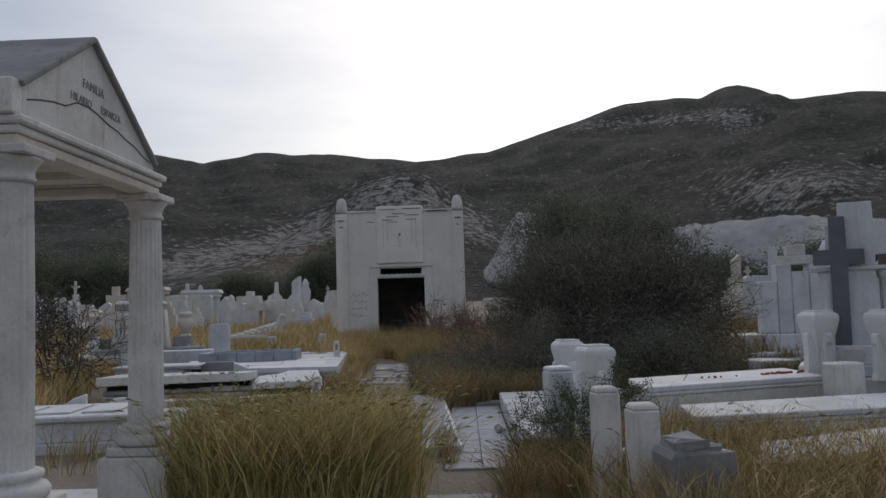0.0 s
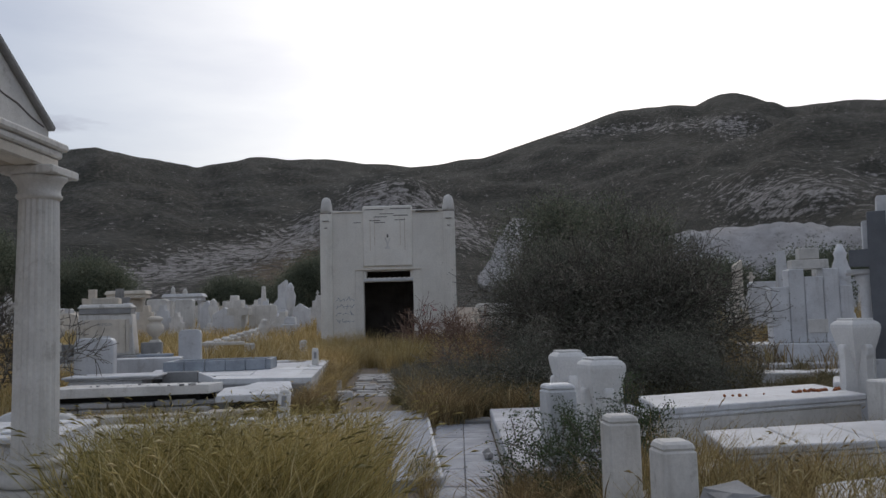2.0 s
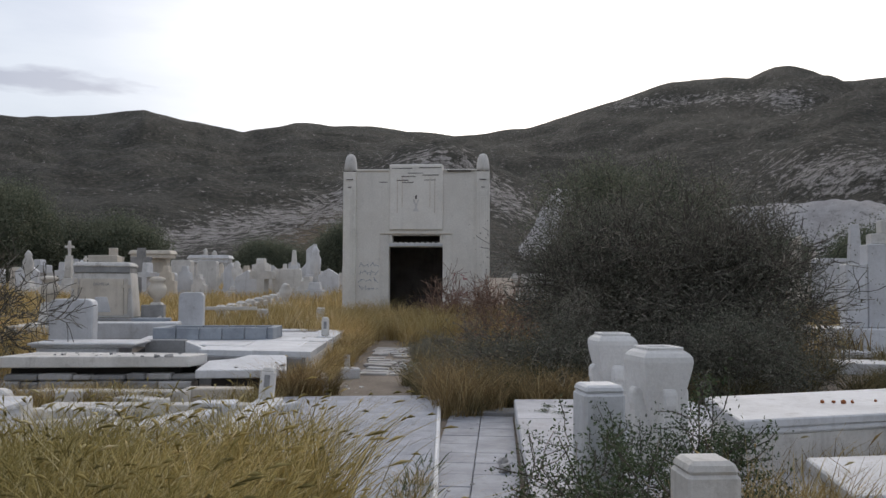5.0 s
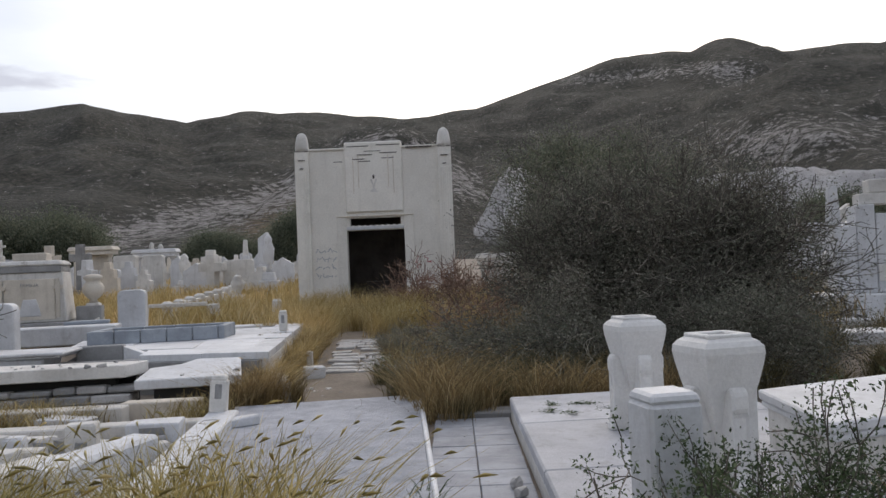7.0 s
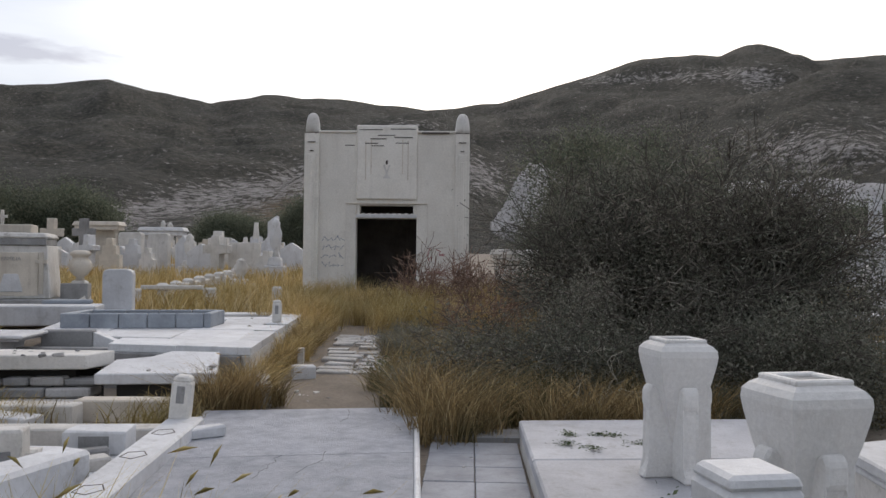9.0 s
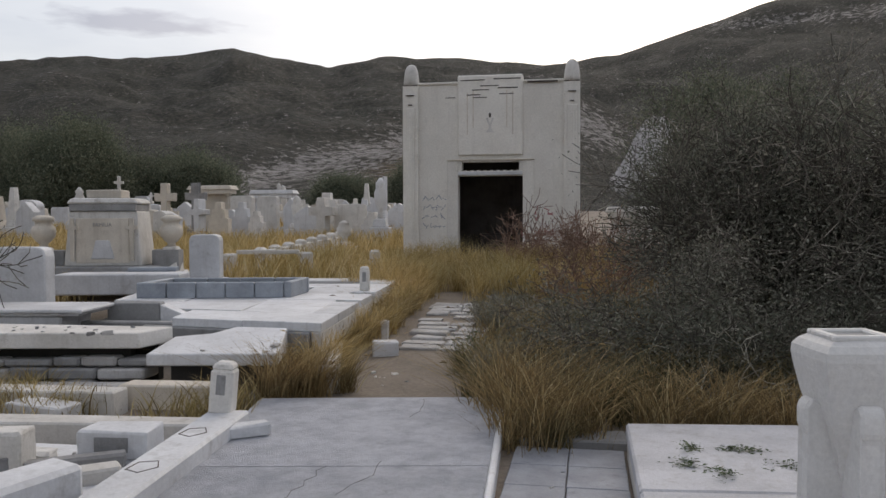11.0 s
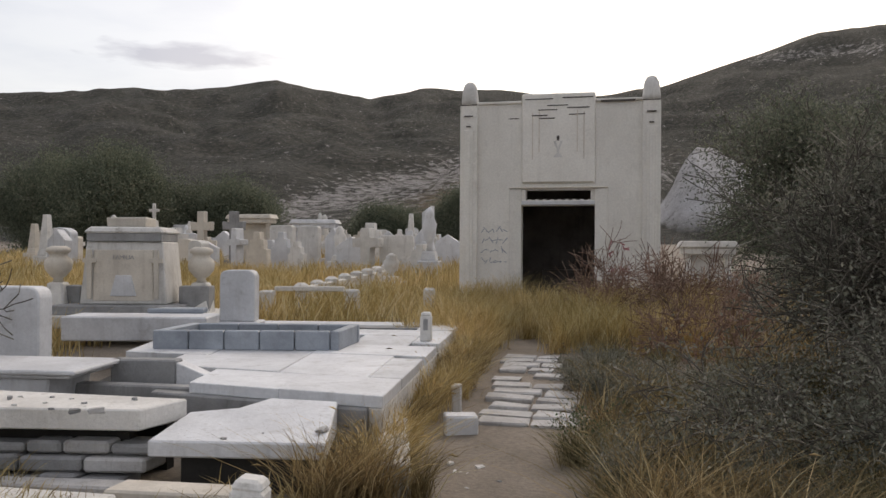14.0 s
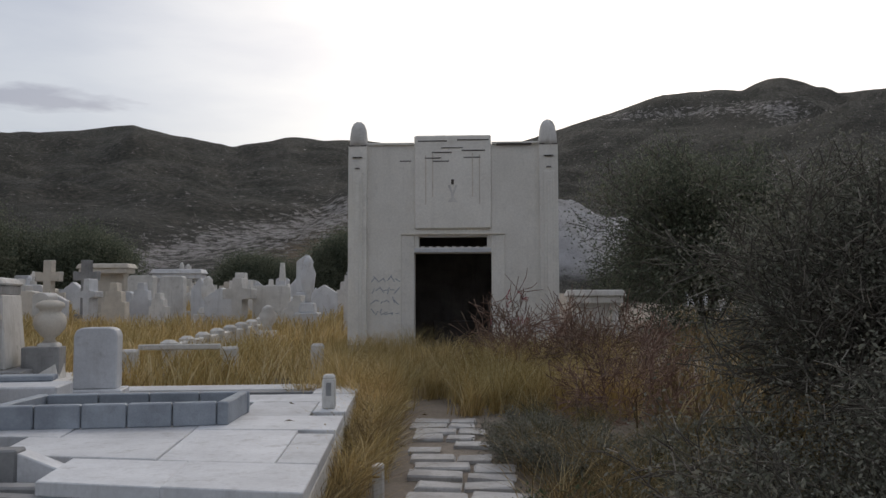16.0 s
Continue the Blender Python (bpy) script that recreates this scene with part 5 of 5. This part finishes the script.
# stone path further on
stones = thing("stone_path", "uneven path of pale paving stones in dark joints", "path", 0, 0, 0)
rng = random.Random(21)
for r in range(12):
    y0 = 18.3 + r * 0.36
    x = -1.46 - 0.040 * r + rng.uniform(-0.06, 0.04)
    while x < -0.72 - 0.035 * r:
        w = rng.uniform(0.34, 0.62)
        if rng.random() < 0.86:
            z = gz(x, y0)
            own = box(0, w - 0.03, 0.015, 0.31, 0, 0.07, 0.012, worn=0.012)
            ob = part("paving_stone", own, M_PAVE, stones)
            ob.matrix_local = pose(x, y0, z - 0.035 + rng.uniform(0, 0.012), rng.uniform(-1, 1), rng.uniform(-1, 1), rng.uniform(-4, 4))
        x += w

# ---- far graves ----
def big_cross(x, y, h, label, mat=M_CREAM):
    z = gz(x, y) - 0.05
    root = thing("stone_cross", label, "cross", x, y, z, random.uniform(-8, 8), "tall grave crosses")
    part("pedestal", box(-0.42, 0.42, -0.3, 0.3, 0, h * 0.22, 0.03, 0.8), mat, root)
    c = outline([(-0.17, 0), (0.17, 0), (0.12, h * 0.5), (0.46, h * 0.48), (0.48, h * 0.62), (0.13, h * 0.60), (0.17, h * 0.78), (-0.17, h * 0.78), (-0.13, h * 0.60), (-0.48, h * 0.62), (-0.46, h * 0.48), (-0.12, h * 0.5)], 0.24, bevel=0.02)
    bmesh.ops.translate(c, verts=c.verts, vec=(0, -0.12, h * 0.22))
    part("cross", c, mat, root)


def portal(x, y, w, h, label, mat=M_OLD, back=True):
    z = gz(x, y) - 0.05
    root = thing("portal_tomb", label, "tomb", x, y, z, random.uniform(-6, 6), "portal tombs")
    part("base", box(-w / 2 - 0.15, w / 2 + 0.15, -0.4, 0.4, 0, 0.35, 0.02), mat, root)
    for s in (-1, 1):
        c = lathe([(0.14, 0.352), (0.14, 0.45), (0.10, 0.5), (0.09, h - 0.55), (0.13, h - 0.48), (0.15, h - 0.4)], 12)
        bmesh.ops.translate(c, verts=c.verts, vec=(s * (w / 2 - 0.12), -0.1, 0))
        part("column", c, mat, root)
    if back:
        part("back", box(-w / 2 + 0.25, w / 2 - 0.25, 0.1, 0.3, 0.352, h - 0.4, 0.01), mat, root)
    part("lintel", box(-w / 2 - 0.08, w / 2 + 0.08, -0.34, 0.34, h - 0.398, h - 0.2, 0.02), mat, root)
    part("cornice", box(-w / 2 - 0.18, w / 2 + 0.18, -0.42, 0.42, h - 0.198, h, 0.03, 0.9), mat, root)


def pillar(x, y, h, label, mat=M_MARBLE, top="cross"):
    z = gz(x, y) - 0.05
    root = thing("grave_pillar", label, "pillar", x, y, z, random.uniform(-10, 10), "grave pillars")
    part("pedestal", box(-0.36, 0.36, -0.36, 0.36, 0, h * 0.3, 0.03), mat, root)
    part("die", box(-0.26, 0.26, -0.26, 0.26, h * 0.3 + 0.002, h * 0.42, 0.03, 0.8), mat, root)
    if top == "obelisk":
        part("shaft", box(-0.2, 0.2, -0.2, 0.2, h * 0.42 + 0.002, h, 0.01, 0.55), mat, root)
    elif top == "broken":
        s = box(-0.22, 0.22, -0.2, 0.2, h * 0.42 + 0.002, h, 0.02)
        for v in s.verts:
            if v.co.z > h * 0.9:
                v.co.z -= (0.22 - v.co.x) * 0.7
        part("shaft", s, mat, root)
    elif top == "urn":
        part("urn", lathe([(0.12, h * 0.42), (0.09, h * 0.5), (0.2, h * 0.62), (0.24, h * 0.78), (0.14, h * 0.88), (0.17, h * 0.92), (0.05, h)], 14), mat, root, "", True)
    else:
        part("shaft", box(-0.15, 0.15, -0.15, 0.15, h * 0.42 + 0.002, h * 0.78, 0.02, 0.8), mat, root)
        c = outline(cross_shape(1, h * 0.24, h * 0.07, 0.05, 0.6), 0.1, bevel=0.01)
        bmesh.ops.translate(c, verts=c.verts, vec=(0, -0.05, h * 0.775))
        part("cross", c, mat, root)


random.seed(31)
big_cross(-16.1, 38.4, 2.45, "tall weathered tan stone cross on a pedestal", M_CREAM)
big_cross(-15.3, 39.4, 2.45, "tall weathered grey stone cross on a pedestal", M_GREY)
portal(-16.6, 43.5, 1.9, 2.35, "cream columned portal tomb with a heavy cornice", M_CREAM)
portal(-14.2, 45.0, 1.9, 2.1, "white columned open portico with a flat lintel", M_MARBLE, False)
headstone(-9.9, 38.0, 1.05, 1.35, 0.5, "large white domed grave block", M_MARBLE, "gable", 5, group="far graves")
pillar(-6.9, 33.0, 1.15, "pale stone pedestal standing in tall grass", M_OLD, "urn")
pillar(-8.9, 45.0, 2.7, "broken white square pillar", M_MARBLE, "broken")
pillar(-7.0, 49.0, 3.3, "slender white pillar topped by a small cross", M_MARBLE)
pillar(-5.6, 47.0, 2.7, "white pillar with a carved urn", M_MARBLE, "urn")
portal(-4.6, 48.5, 2.4, 2.9, "white columned portal tomb with a heavy cornice", M_MARBLE)
headstone(-11.2, 44.0, 1.3, 1.8, 0.5, "white stepped headstone among tall graves", M_OLD, "stepped", 5, group="far graves")
headstone(-12.6, 40.5, 0.9, 1.7, 0.3, "pale broken grave panel", M_OLD, "square", -5, group="far graves")
styles = ["round", "square", "stepped", "gable", "cross", "broken"]
words = {"round": "white round-topped headstone in a crowded row", "square": "white square headstone in a crowded row", "stepped": "white stepped headstone in a crowded row", "gable": "white gabled headstone in a crowded row", "cross": "white stone grave cross in a crowded row", "broken": "white broken headstone in a crowded row"}
rng = random.Random(17)
for k in range(150):
    y = rng.uniform(36, 66)
    x = rng.uniform(-0.68, 0.02) * (y - 4) - 1.5
    if -4.6 < x and y < 36:
        continue
    st = rng.choice(styles[:5])
    mat = rng.choice([M_MARBLE, M_MARBLE, M_OLD, M_OLD, M_CREAM])
    if k % 9 == 0:
        pillar(x, y, rng.uniform(1.8, 2.8), "white grave pillar in a crowded row", mat, rng.choice(["obelisk", "urn", "cross"]))
    else:
        headstone(x, y, rng.uniform(0.6, 1.3), rng.uniform(0.8, 1.75), rng.uniform(0.2, 0.6), words[st], mat, st, rng.uniform(-15, 15), group="far graves", base=True)
for k in range(70):
    y = rng.uniform(27, 62)
    x = rng.uniform(0.16, 0.62) * (y - 2) + 1.0
    if x < 3.5 or (x < 12 and y < 25):
        continue
    st = rng.choice(styles)
    mat = rng.choice([M_MARBLE, M_MARBLE, M_OLD, M_OLD, M_CREAM])
    if k % 6 == 0:
        pillar(x, y, rng.uniform(1.8, 3.2), "white grave pillar in a crowded row", mat, rng.choice(["obelisk", "urn", "cross", "broken"]))
    else:
        headstone(x, y, rng.uniform(0.6, 1.3), rng.uniform(0.9, 2.0), rng.uniform(0.2, 0.6), words[st], mat, st, rng.uniform(-15, 15), group="far graves")
# nearer tombs on the east side
tall = thing("stepped_tomb", "tall white stepped tomb with fluted piers and a cross", "tomb", 9.8, 23.4, 0.0, -8)
part("base", box(-1.7, 1.5, -0.7, 0.9, 0, 0.75, 0.02), M_MARBLE, tall)
part("step", box(-1.9, 2.0, -1.6, -0.7, 0, 0.30, 0.02), M_MARBLE, tall)
for x0, x1, h in ((-1.0, -0.55, 2.2), (-0.55, -0.16, 2.65), (-0.16, 0.30, 2.45), (0.30, 0.68, 2.65), (0.68, 1.0, 2.2)):
    part("pier", box(x0 + 0.005, x1 - 0.005, -0.25, 0.4, 0.752, h, 0.02), M_MARBLE, tall)
part("cross_top", box(-0.42, 0.50, -0.1, 0.35, 2.652, 2.9, 0.02), M_OLD, tall)
part("cross_top", box(-0.20, 0.28, -0.1, 0.35, 2.902, 3.2, 0.02), M_OLD, tall)
for x in (-1.3, -1.0 + 2.2):
    part("vase", lathe([(0.16, 0.752), (0.12, 0.9), (0.2, 1.4), (0.22, 1.55), (0.14, 1.62)], 14), M_MARBLE, tall, "", True)
part("plaque", box(-0.15, 0.35, -0.29, -0.25, 1.0, 1.35, 0.01), M_OLD, tall)
slabw = slab_thing("cover_slab", "white dark-edged flat grave slabs before a tomb", "slab", [(7.0, 19.3), (11.5, 19.0), (11.6, 19.9), (7.1, 20.2)], 0.0, 0.30, M_MARBLE)
pillar(10.9, 28.0, 3.1, "leaning white square pillar", M_MARBLE, "obelisk")
pillar(10.75, 23.6, 3.1, "white column with a wide carved capital", M_MARBLE, "urn")
portal(7.0, 27.0, 1.3, 2.5, "white arched tomb among trees", M_OLD)
whole("board_panel", box(-0.55, 0.55, -0.06, 0.06, 0, 3.0, 0.02), M_BROWN, "tall rusty brown board standing between tombs", "panel", 13.2, 24.5, 0.2)
portal(15.2, 25.5, 2.2, 3.3, "tall white tomb with columns", M_MARBLE)
portal(2.1, 36.0, 1.4, 1.45, "low white columned tomb beside the mausoleum", M_OLD)

# ---- plants in place ----
rng = np.random.default_rng(3)
blades("dry_grass", "tall yellow-green dry grass with dark seed heads", tufts(rng, 560, -2.3, 0.15, 6.9, 9.9, 30, 0.11, lambda x, y: (x + 0.85) ** 2 / 1.25 + (y - 8.15) ** 2 / 1.9 < 1), 0.95, M_GRASS, 0.55, 0.005, 0.09, 1)
blades("dry_grass", "sparse dry grass at the edge of rubble", tufts(rng, 45, -4.2, -1.8, 9.3, 11.0, 16, 0.12), 0.5, M_STRAW, 0.4, 0.005, 0.05, 2)
blades("straw_grass", "loose straw-coloured grass round stone posts", tufts(rng, 900, 1.5, 5.2, 4.3, 9.0, 18, 0.10, lambda x, y: (x > 1.75) & ~((abs(x - 2.02) < .16) & (abs(y - 6.72) < .16))), 0.66, M_STRAW, 0.6, 0.005, 0.02, 3)
blades("straw_grass", "loose straw-coloured grass between graves", tufts(rng, 220, 2.3, 6.0, 8.6, 10.9, 16, 0.10), 0.55, M_STRAW, 0.5, 0.0045, 0.02, 4)
blades("dry_grass", "dry grass in front of a broken grave", tufts(rng, 150, -6.0, -2.1, 14.35, 15.35, 22, 0.10), 0.36, M_STRAW, 0.6, 0.005, 0.0, 8)
blades("dry_grass", "wide field of golden dry grass between graves", tufts(rng, 1900, -22, -2.6, 23.8, 37, 16, 0.20, lambda x, y: (x < -4.2) | (y < 28.8)), 0.72, M_GOLD, 0.45, 0.011, 0.0, 10)
blades("dry_grass", "golden grass among the far graves", tufts(rng, 1500, -36, -3, 37, 60, 12, 0.3), 0.60, M_GOLD, 0.4, 0.02, 0.0, 11)
blades("dry_grass", "golden grass behind the first graves", tufts(rng, 500, -12, -3.5, 12.8, 24, 16, 0.15, lambda x, y: x < -6.6 - 0.25 * (y - 14)), 0.7, M_GOLD, 0.4, 0.009, 0.0, 12)
blades("brown_grass", "brown and golden grass behind the big shrub", tufts(rng, 900, 1.0, 14, 20, 34, 14, 0.2), 0.70, M_RUST, 0.45, 0.011, 0.0, 13)
blades("dry_grass", "golden grass among eastern graves", tufts(rng, 500, 6, 26, 22, 48, 12, 0.25), 0.8, M_STRAW, 0.4, 0.016, 0.0, 14)
blades("weeds", "small green weed tufts on the path edge", tufts(rng, 10, 0.30, 0.46, 9.8, 11.6, 30, 0.06), 0.25, M_CREO, 0.7, 0.006, 0.0, 16)

shrub("mesquite_shrub", "large tangled grey-green mesquite shrub with bare twigs", "shrub", 4.1, 18.3, 1.9, 3.9, 10, 3, 0.055, M_FEATHER, 2, 0.13, 0.021, seed=4, kids=4, thin=0.005, droop=0.02, bark=M_BARK)
shrub("mesquite_shrub", "upright mesquite shrub with feathery dull leaves", "shrub", 3.4, 19.6, 1.0, 3.6, 7, 3, 0.04, M_FEATHER, 6, 0.14, 0.021, seed=14, kids=4, thin=0.0045, bark=M_BARK)
shrub("mesquite_shrub", "low spreading mesquite with tangled dead branches", "shrub", 2.05, 16.9, 1.9, 1.1, 16, 3, 0.024, M_FEATHER, 4, 0.12, 0.018, seed=8, kids=3, thin=0.004, droop=0.12, flat=0.6, bark=M_BARK)
shrub("mesquite_shrub", "low spreading mesquite with dense dull leaves", "shrub", 4.4, 16.3, 1.6, 0.85, 14, 3, 0.022, M_FEATHER, 5, 0.12, 0.018, seed=28, kids=3, thin=0.004, droop=0.12, flat=0.6, bark=M_BARK)
shrub("mesquite_tree", "tall green feathery mesquite tree behind the shrub", "tree", 6.3, 39.5, 1.8, 6.6, 8, 3, 0.10, M_GREEN, 8, 0.26, 0.05, seed=12, kids=4, thin=0.010, bark=M_BARK)
shrub("dead_shrub", "reddish leafless shrub before the doorway", "shrub", -0.2, 26.3, 1.3, 2.0, 11, 2, 0.016, None, seed=5, bark=M_PINK, kids=4, thin=0.006)
shrub("dead_shrub", "reddish leafless shrub beside the mausoleum wall", "shrub", 1.2, 25.4, 1.5, 1.8, 11, 2, 0.016, None, seed=6, bark=M_PINK, kids=4, thin=0.006)
shrub("dead_shrub", "pale bare broken branches at the shrub's edge", "shrub", 2.0, 15.9, 0.9, 1.0, 5, 2, 0.016, None, seed=15, bark=M_PALE, kids=2, thin=0.004)
shrub("dead_shrub", "reddish leafless twigs beyond the stone path", "shrub", 0.9, 22.6, 1.2, 1.1, 8, 2, 0.012, None, seed=16, bark=M_PINK, kids=4, thin=0.005)
shrub("creosote_bush", "low green seedling bush on the stone path", "shrub", -0.35, 17.6, 0.5, 0.25, 8, 1, 0.004, M_CREO, 8, 0.05, 0.014, seed=18, kids=3, thin=0.003, flat=0.3)
shrub("creosote_bush", "sparse creosote bush with small green leaves", "shrub", 1.92, 9.0, 0.85, 1.15, 13, 2, 0.008, M_CREO, 15, 0.03, 0.012, seed=3, kids=3, thin=0.0032, bark=M_BARK)
shrub("dead_shrub", "bare dark shrub behind the columned tomb", "shrub", -7.9, 17.2, 0.55, 3.0, 7, 3, 0.035, None, seed=7, kids=3, thin=0.006, bark=M_BARK)
for i, (x, y, s, h, lab) in enumerate(((-33, 57, 4.5, 6.5, "broad dark green tree beyond the graves"), (-40, 60, 4.5, 6.5, "broad dark green tree beyond the graves"), (-27.5, 62, 3, 4.5, "dark green tree beyond the graves"), (-12.5, 72, 2.6, 4.2, "dark rounded bush at the graveyard's edge"), (-8.5, 70, 3.0, 5.5, "dark rounded bush at the graveyard's edge"),
                                       (-20, 74, 3, 2.6, "low dark bush at the graveyard's edge"), (24, 56, 3, 3.2, "dark green bush at the graveyard's edge"), (31, 58, 3.5, 4.2, "dark green bush at the graveyard's edge"), (18, 58, 2.4, 2.4, "low dark green bush at the graveyard's edge"), (10, 66, 2.5, 3.0, "dark green bush at the graveyard's edge"))):
    shrub("green_tree" if h > 4 else "green_bush", lab, "tree" if h > 4 else "bush", x, y, s, h, 8, 2, 0.09, M_GREEN, 110, 0.60, 0.065, seed=40 + i, kids=4, thin=0.02, slim=0.6)
litter = shrub("fallen_branch", "cut leafy green branch lying on the plinth", "branch", 1.75, 13.55, 0.40, 0.03, 6, 1, 0.003, M_CREO, 9, 0.03, 0.018, seed=9, kids=2, thin=0.0025, flat=0.05)
litter.scale = (1, 1, 0.25)
litter.location.z = 0.225

# grass and weed clumps crowding the path
def clump_grass(label, spots, material, seed, width=0.0036, lean=0.9):
    """Separate clumps: blades fan out from each root; spots are (x, y, height, blades)."""
    rng = np.random.default_rng(seed)
    roots = np.repeat(np.array([(x, y) for x, y, h, n in spots]), [n for x, y, h, n in spots], 0)
    high = np.repeat(np.array([h for x, y, h, n in spots]), [n for x, y, h, n in spots])
    roots = roots + rng.normal(0, 1, roots.shape) * (0.16 * high)[:, None]
    return blades("grass_clump", label, roots, high, material, lean, width, 0.01, seed)


def scatter(rng, n, x0, x1, y0, y1, keep, h0, h1, blades_each):
    """Places for clumps, kept apart from one another."""
    out = []
    for _ in range(n * 12):
        x, y, h = rng.uniform(x0, x1), rng.uniform(y0, y1), rng.uniform(h0, h1)
        if keep(x, y) and all((x - a) ** 2 + (y - b) ** 2 > (0.32 * (h + c)) ** 2 for a, b, c, _n in out):
            out.append((x, y, h, int(blades_each * h / h1)))
        if len(out) == n:
            break
    return out


rnd = random.Random(63)
RIGHT = lambda x, y: x > -0.10 - 0.105 * (y - 15.7)
LEFT = lambda x, y: -2.02 - 0.118 * (y - 16.75) < x < -1.70 - 0.075 * (y - 16) and (x + 1.6) ** 2 + (y - 18.0) ** 2 > 0.3
clump_grass("brown dry grass clump overhanging the path", [(0.45, 14.55, 0.80, 520), (0.82, 14.7, 0.62, 380), (0.15, 15.35, 0.72, 420), (1.45, 14.75, 0.62, 380), (1.9, 14.8, 0.66, 380), (2.4, 14.85, 0.60, 350), (3.0, 15.1, 0.6, 300)] + scatter(rnd, 22, -0.6, 2.4, 15.3, 20, RIGHT, 0.35, 0.62, 300), M_RUST, 101)
clump_grass("olive dry weeds clump beside the path", [(-0.10, 16.6, 0.42, 500), (-0.45, 17.1, 0.36, 450), (0.25, 16.3, 0.5, 450), (1.15, 15.3, 0.6, 450), (0.65, 14.5, 0.34, 300)] + scatter(rnd, 60, -0.8, 5.5, 15.2, 22.5, RIGHT, 0.3, 0.62, 380), M_OLIVE, 102)
clump_grass("dry grass clump between platform and path", scatter(rnd, 26, -2.9, -1.4, 15.9, 23.5, LEFT, 0.35, 0.66, 330), M_GOLD, 103)
clump_grass("brown grass clump along broken kerbs", [(-1.75, 15.75, 0.55, 500), (-2.0, 15.55, 0.6, 500), (-1.5, 16.0, 0.4, 300)] + scatter(rnd, 14, -2.7, -1.3, 15.6, 22, LEFT, 0.35, 0.55, 380), M_RUST, 104)
clump_grass("golden dry grass clump before the mausoleum", scatter(rnd, 90, -3.6, 1.0, 22.8, 28.4, lambda x, y: (x < -2.0 - 0.05 * (y - 22.8)) or x > -1.3 or y > 24.4, 0.6, 0.95, 420), M_GOLD, 105, 0.005, 0.55)
clump_grass("brown grass clump beside the tile path", [(1.20, 8.1, 0.55, 500), (1.45, 8.5, 0.5, 450), (1.25, 8.9, 0.4, 350), (1.1, 7.5, 0.5, 450), (1.5, 7.6, 0.5, 400), (0.9, 7.0, 0.3, 250)], M_RUST, 106, 0.0028)
clump_grass("small straw weed clump on the tile path", [(0.42, 9.9, 0.34, 220), (0.38, 10.5, 0.30, 200), (0.47, 9.3, 0.3, 160)], M_STRAW, 109, 0.0025, 0.6)
clump_grass("tall pale straw clump beside a post", [(2.25, 7.75, 1.0, 200), (2.05, 8.0, 0.85, 200), (2.5, 8.2, 0.8, 250)], M_STRAW, 107, 0.0028, 0.4)
clump_grass("olive weeds around a creosote bush", [(1.55, 8.7, 0.5, 350), (1.75, 9.1, 0.5, 350), (1.35, 9.2, 0.35, 260), (2.1, 8.6, 0.45, 300), (1.6, 8.1, 0.45, 300)], M_OLIVE, 110, 0.0028)
clump_grass("brown weeds among straw grass", scatter(rnd, 42, 2.45, 5.4, 4.6, 8.6, lambda x, y: True, 0.35, 0.58, 300), M_RUST, 111, 0.003)
clump_grass("dark dry weeds under the big shrub", scatter(rnd, 60, 2.4, 8.5, 15.0, 21, lambda x, y: True, 0.3, 0.55, 330), M_OLIVE, 108, 0.005)
# low leafy subshrubs among the clumps
SUB = shrub("subshrub", "low grey-green twiggy subshrub beside the path", "shrub", 0.35, 16.9, 0.42, 0.40, 10, 2, 0.008, M_FEATHER, 9, 0.05, 0.011, seed=33, kids=3, thin=0.0026, bark=M_BARK)
for k in range(16):
    y = rnd.uniform(15.4, 21.5)
    x = -0.05 - 0.105 * (y - 15.7) + abs(rnd.gauss(0, 1.3))
    copy_thing(SUB, pose(x, y, gz(x, y) - 0.03, 0, 0, rnd.uniform(0, 360)))

# chips, twigs and crumbs strewn over the slabs
rng = random.Random(55)
for x0, x1, y0, y1, z, n in ((-4.6, -1.9, 12.4, 13.6, 0.078, 46), (-4.1, -1.8, 11.4, 12.2, 0.078, 26), (-5.9, -3.7, 15.5, 16.1, 0.598, 22), (-2.9, -2.2, 15.6, 16.2, 0.45, 5), (0.45, 1.15, 9.2, 14.3, 0.013, 12), (-1.6, -0.9, 16.2, 18.0, 0.03, 22)):
    for k in range(n):
        s = rng.uniform(0.008, 0.025) if rng.random() < 0.85 else rng.uniform(0.03, 0.06)
        own = box(-s, s, -s * 0.6, s * 0.6, 0, s * rng.uniform(0.5, 0.9), s * 0.2, worn=s * 0.22)
        x, y = rng.uniform(x0, x1), rng.uniform(y0, y1)
        whole("stone_chip", own, rng.choice([M_OLD, M_PAVE, M_GREY, M_GREY]), "small broken stone chip lying on a slab", "stone", x, y, z, rng.uniform(0, 180), "stone chips")
for k in range(10):
    w, d = rng.uniform(0.25, 0.7), rng.uniform(0.08, 0.22)
    x, y = rng.uniform(-4.5, -2.7), rng.uniform(12.5, 13.6)
    whole("stone_fragment", box(-w / 2, w / 2, -d / 2, d / 2, 0, rng.uniform(0.06, 0.16), 0.015, worn=0.014), rng.choice([M_OLD, M_MARBLE, M_GREY]), "broken strip of white grave kerb lying in rubble", "stone", x, y, 0.076, rng.uniform(-40, 40), "stone fragments")
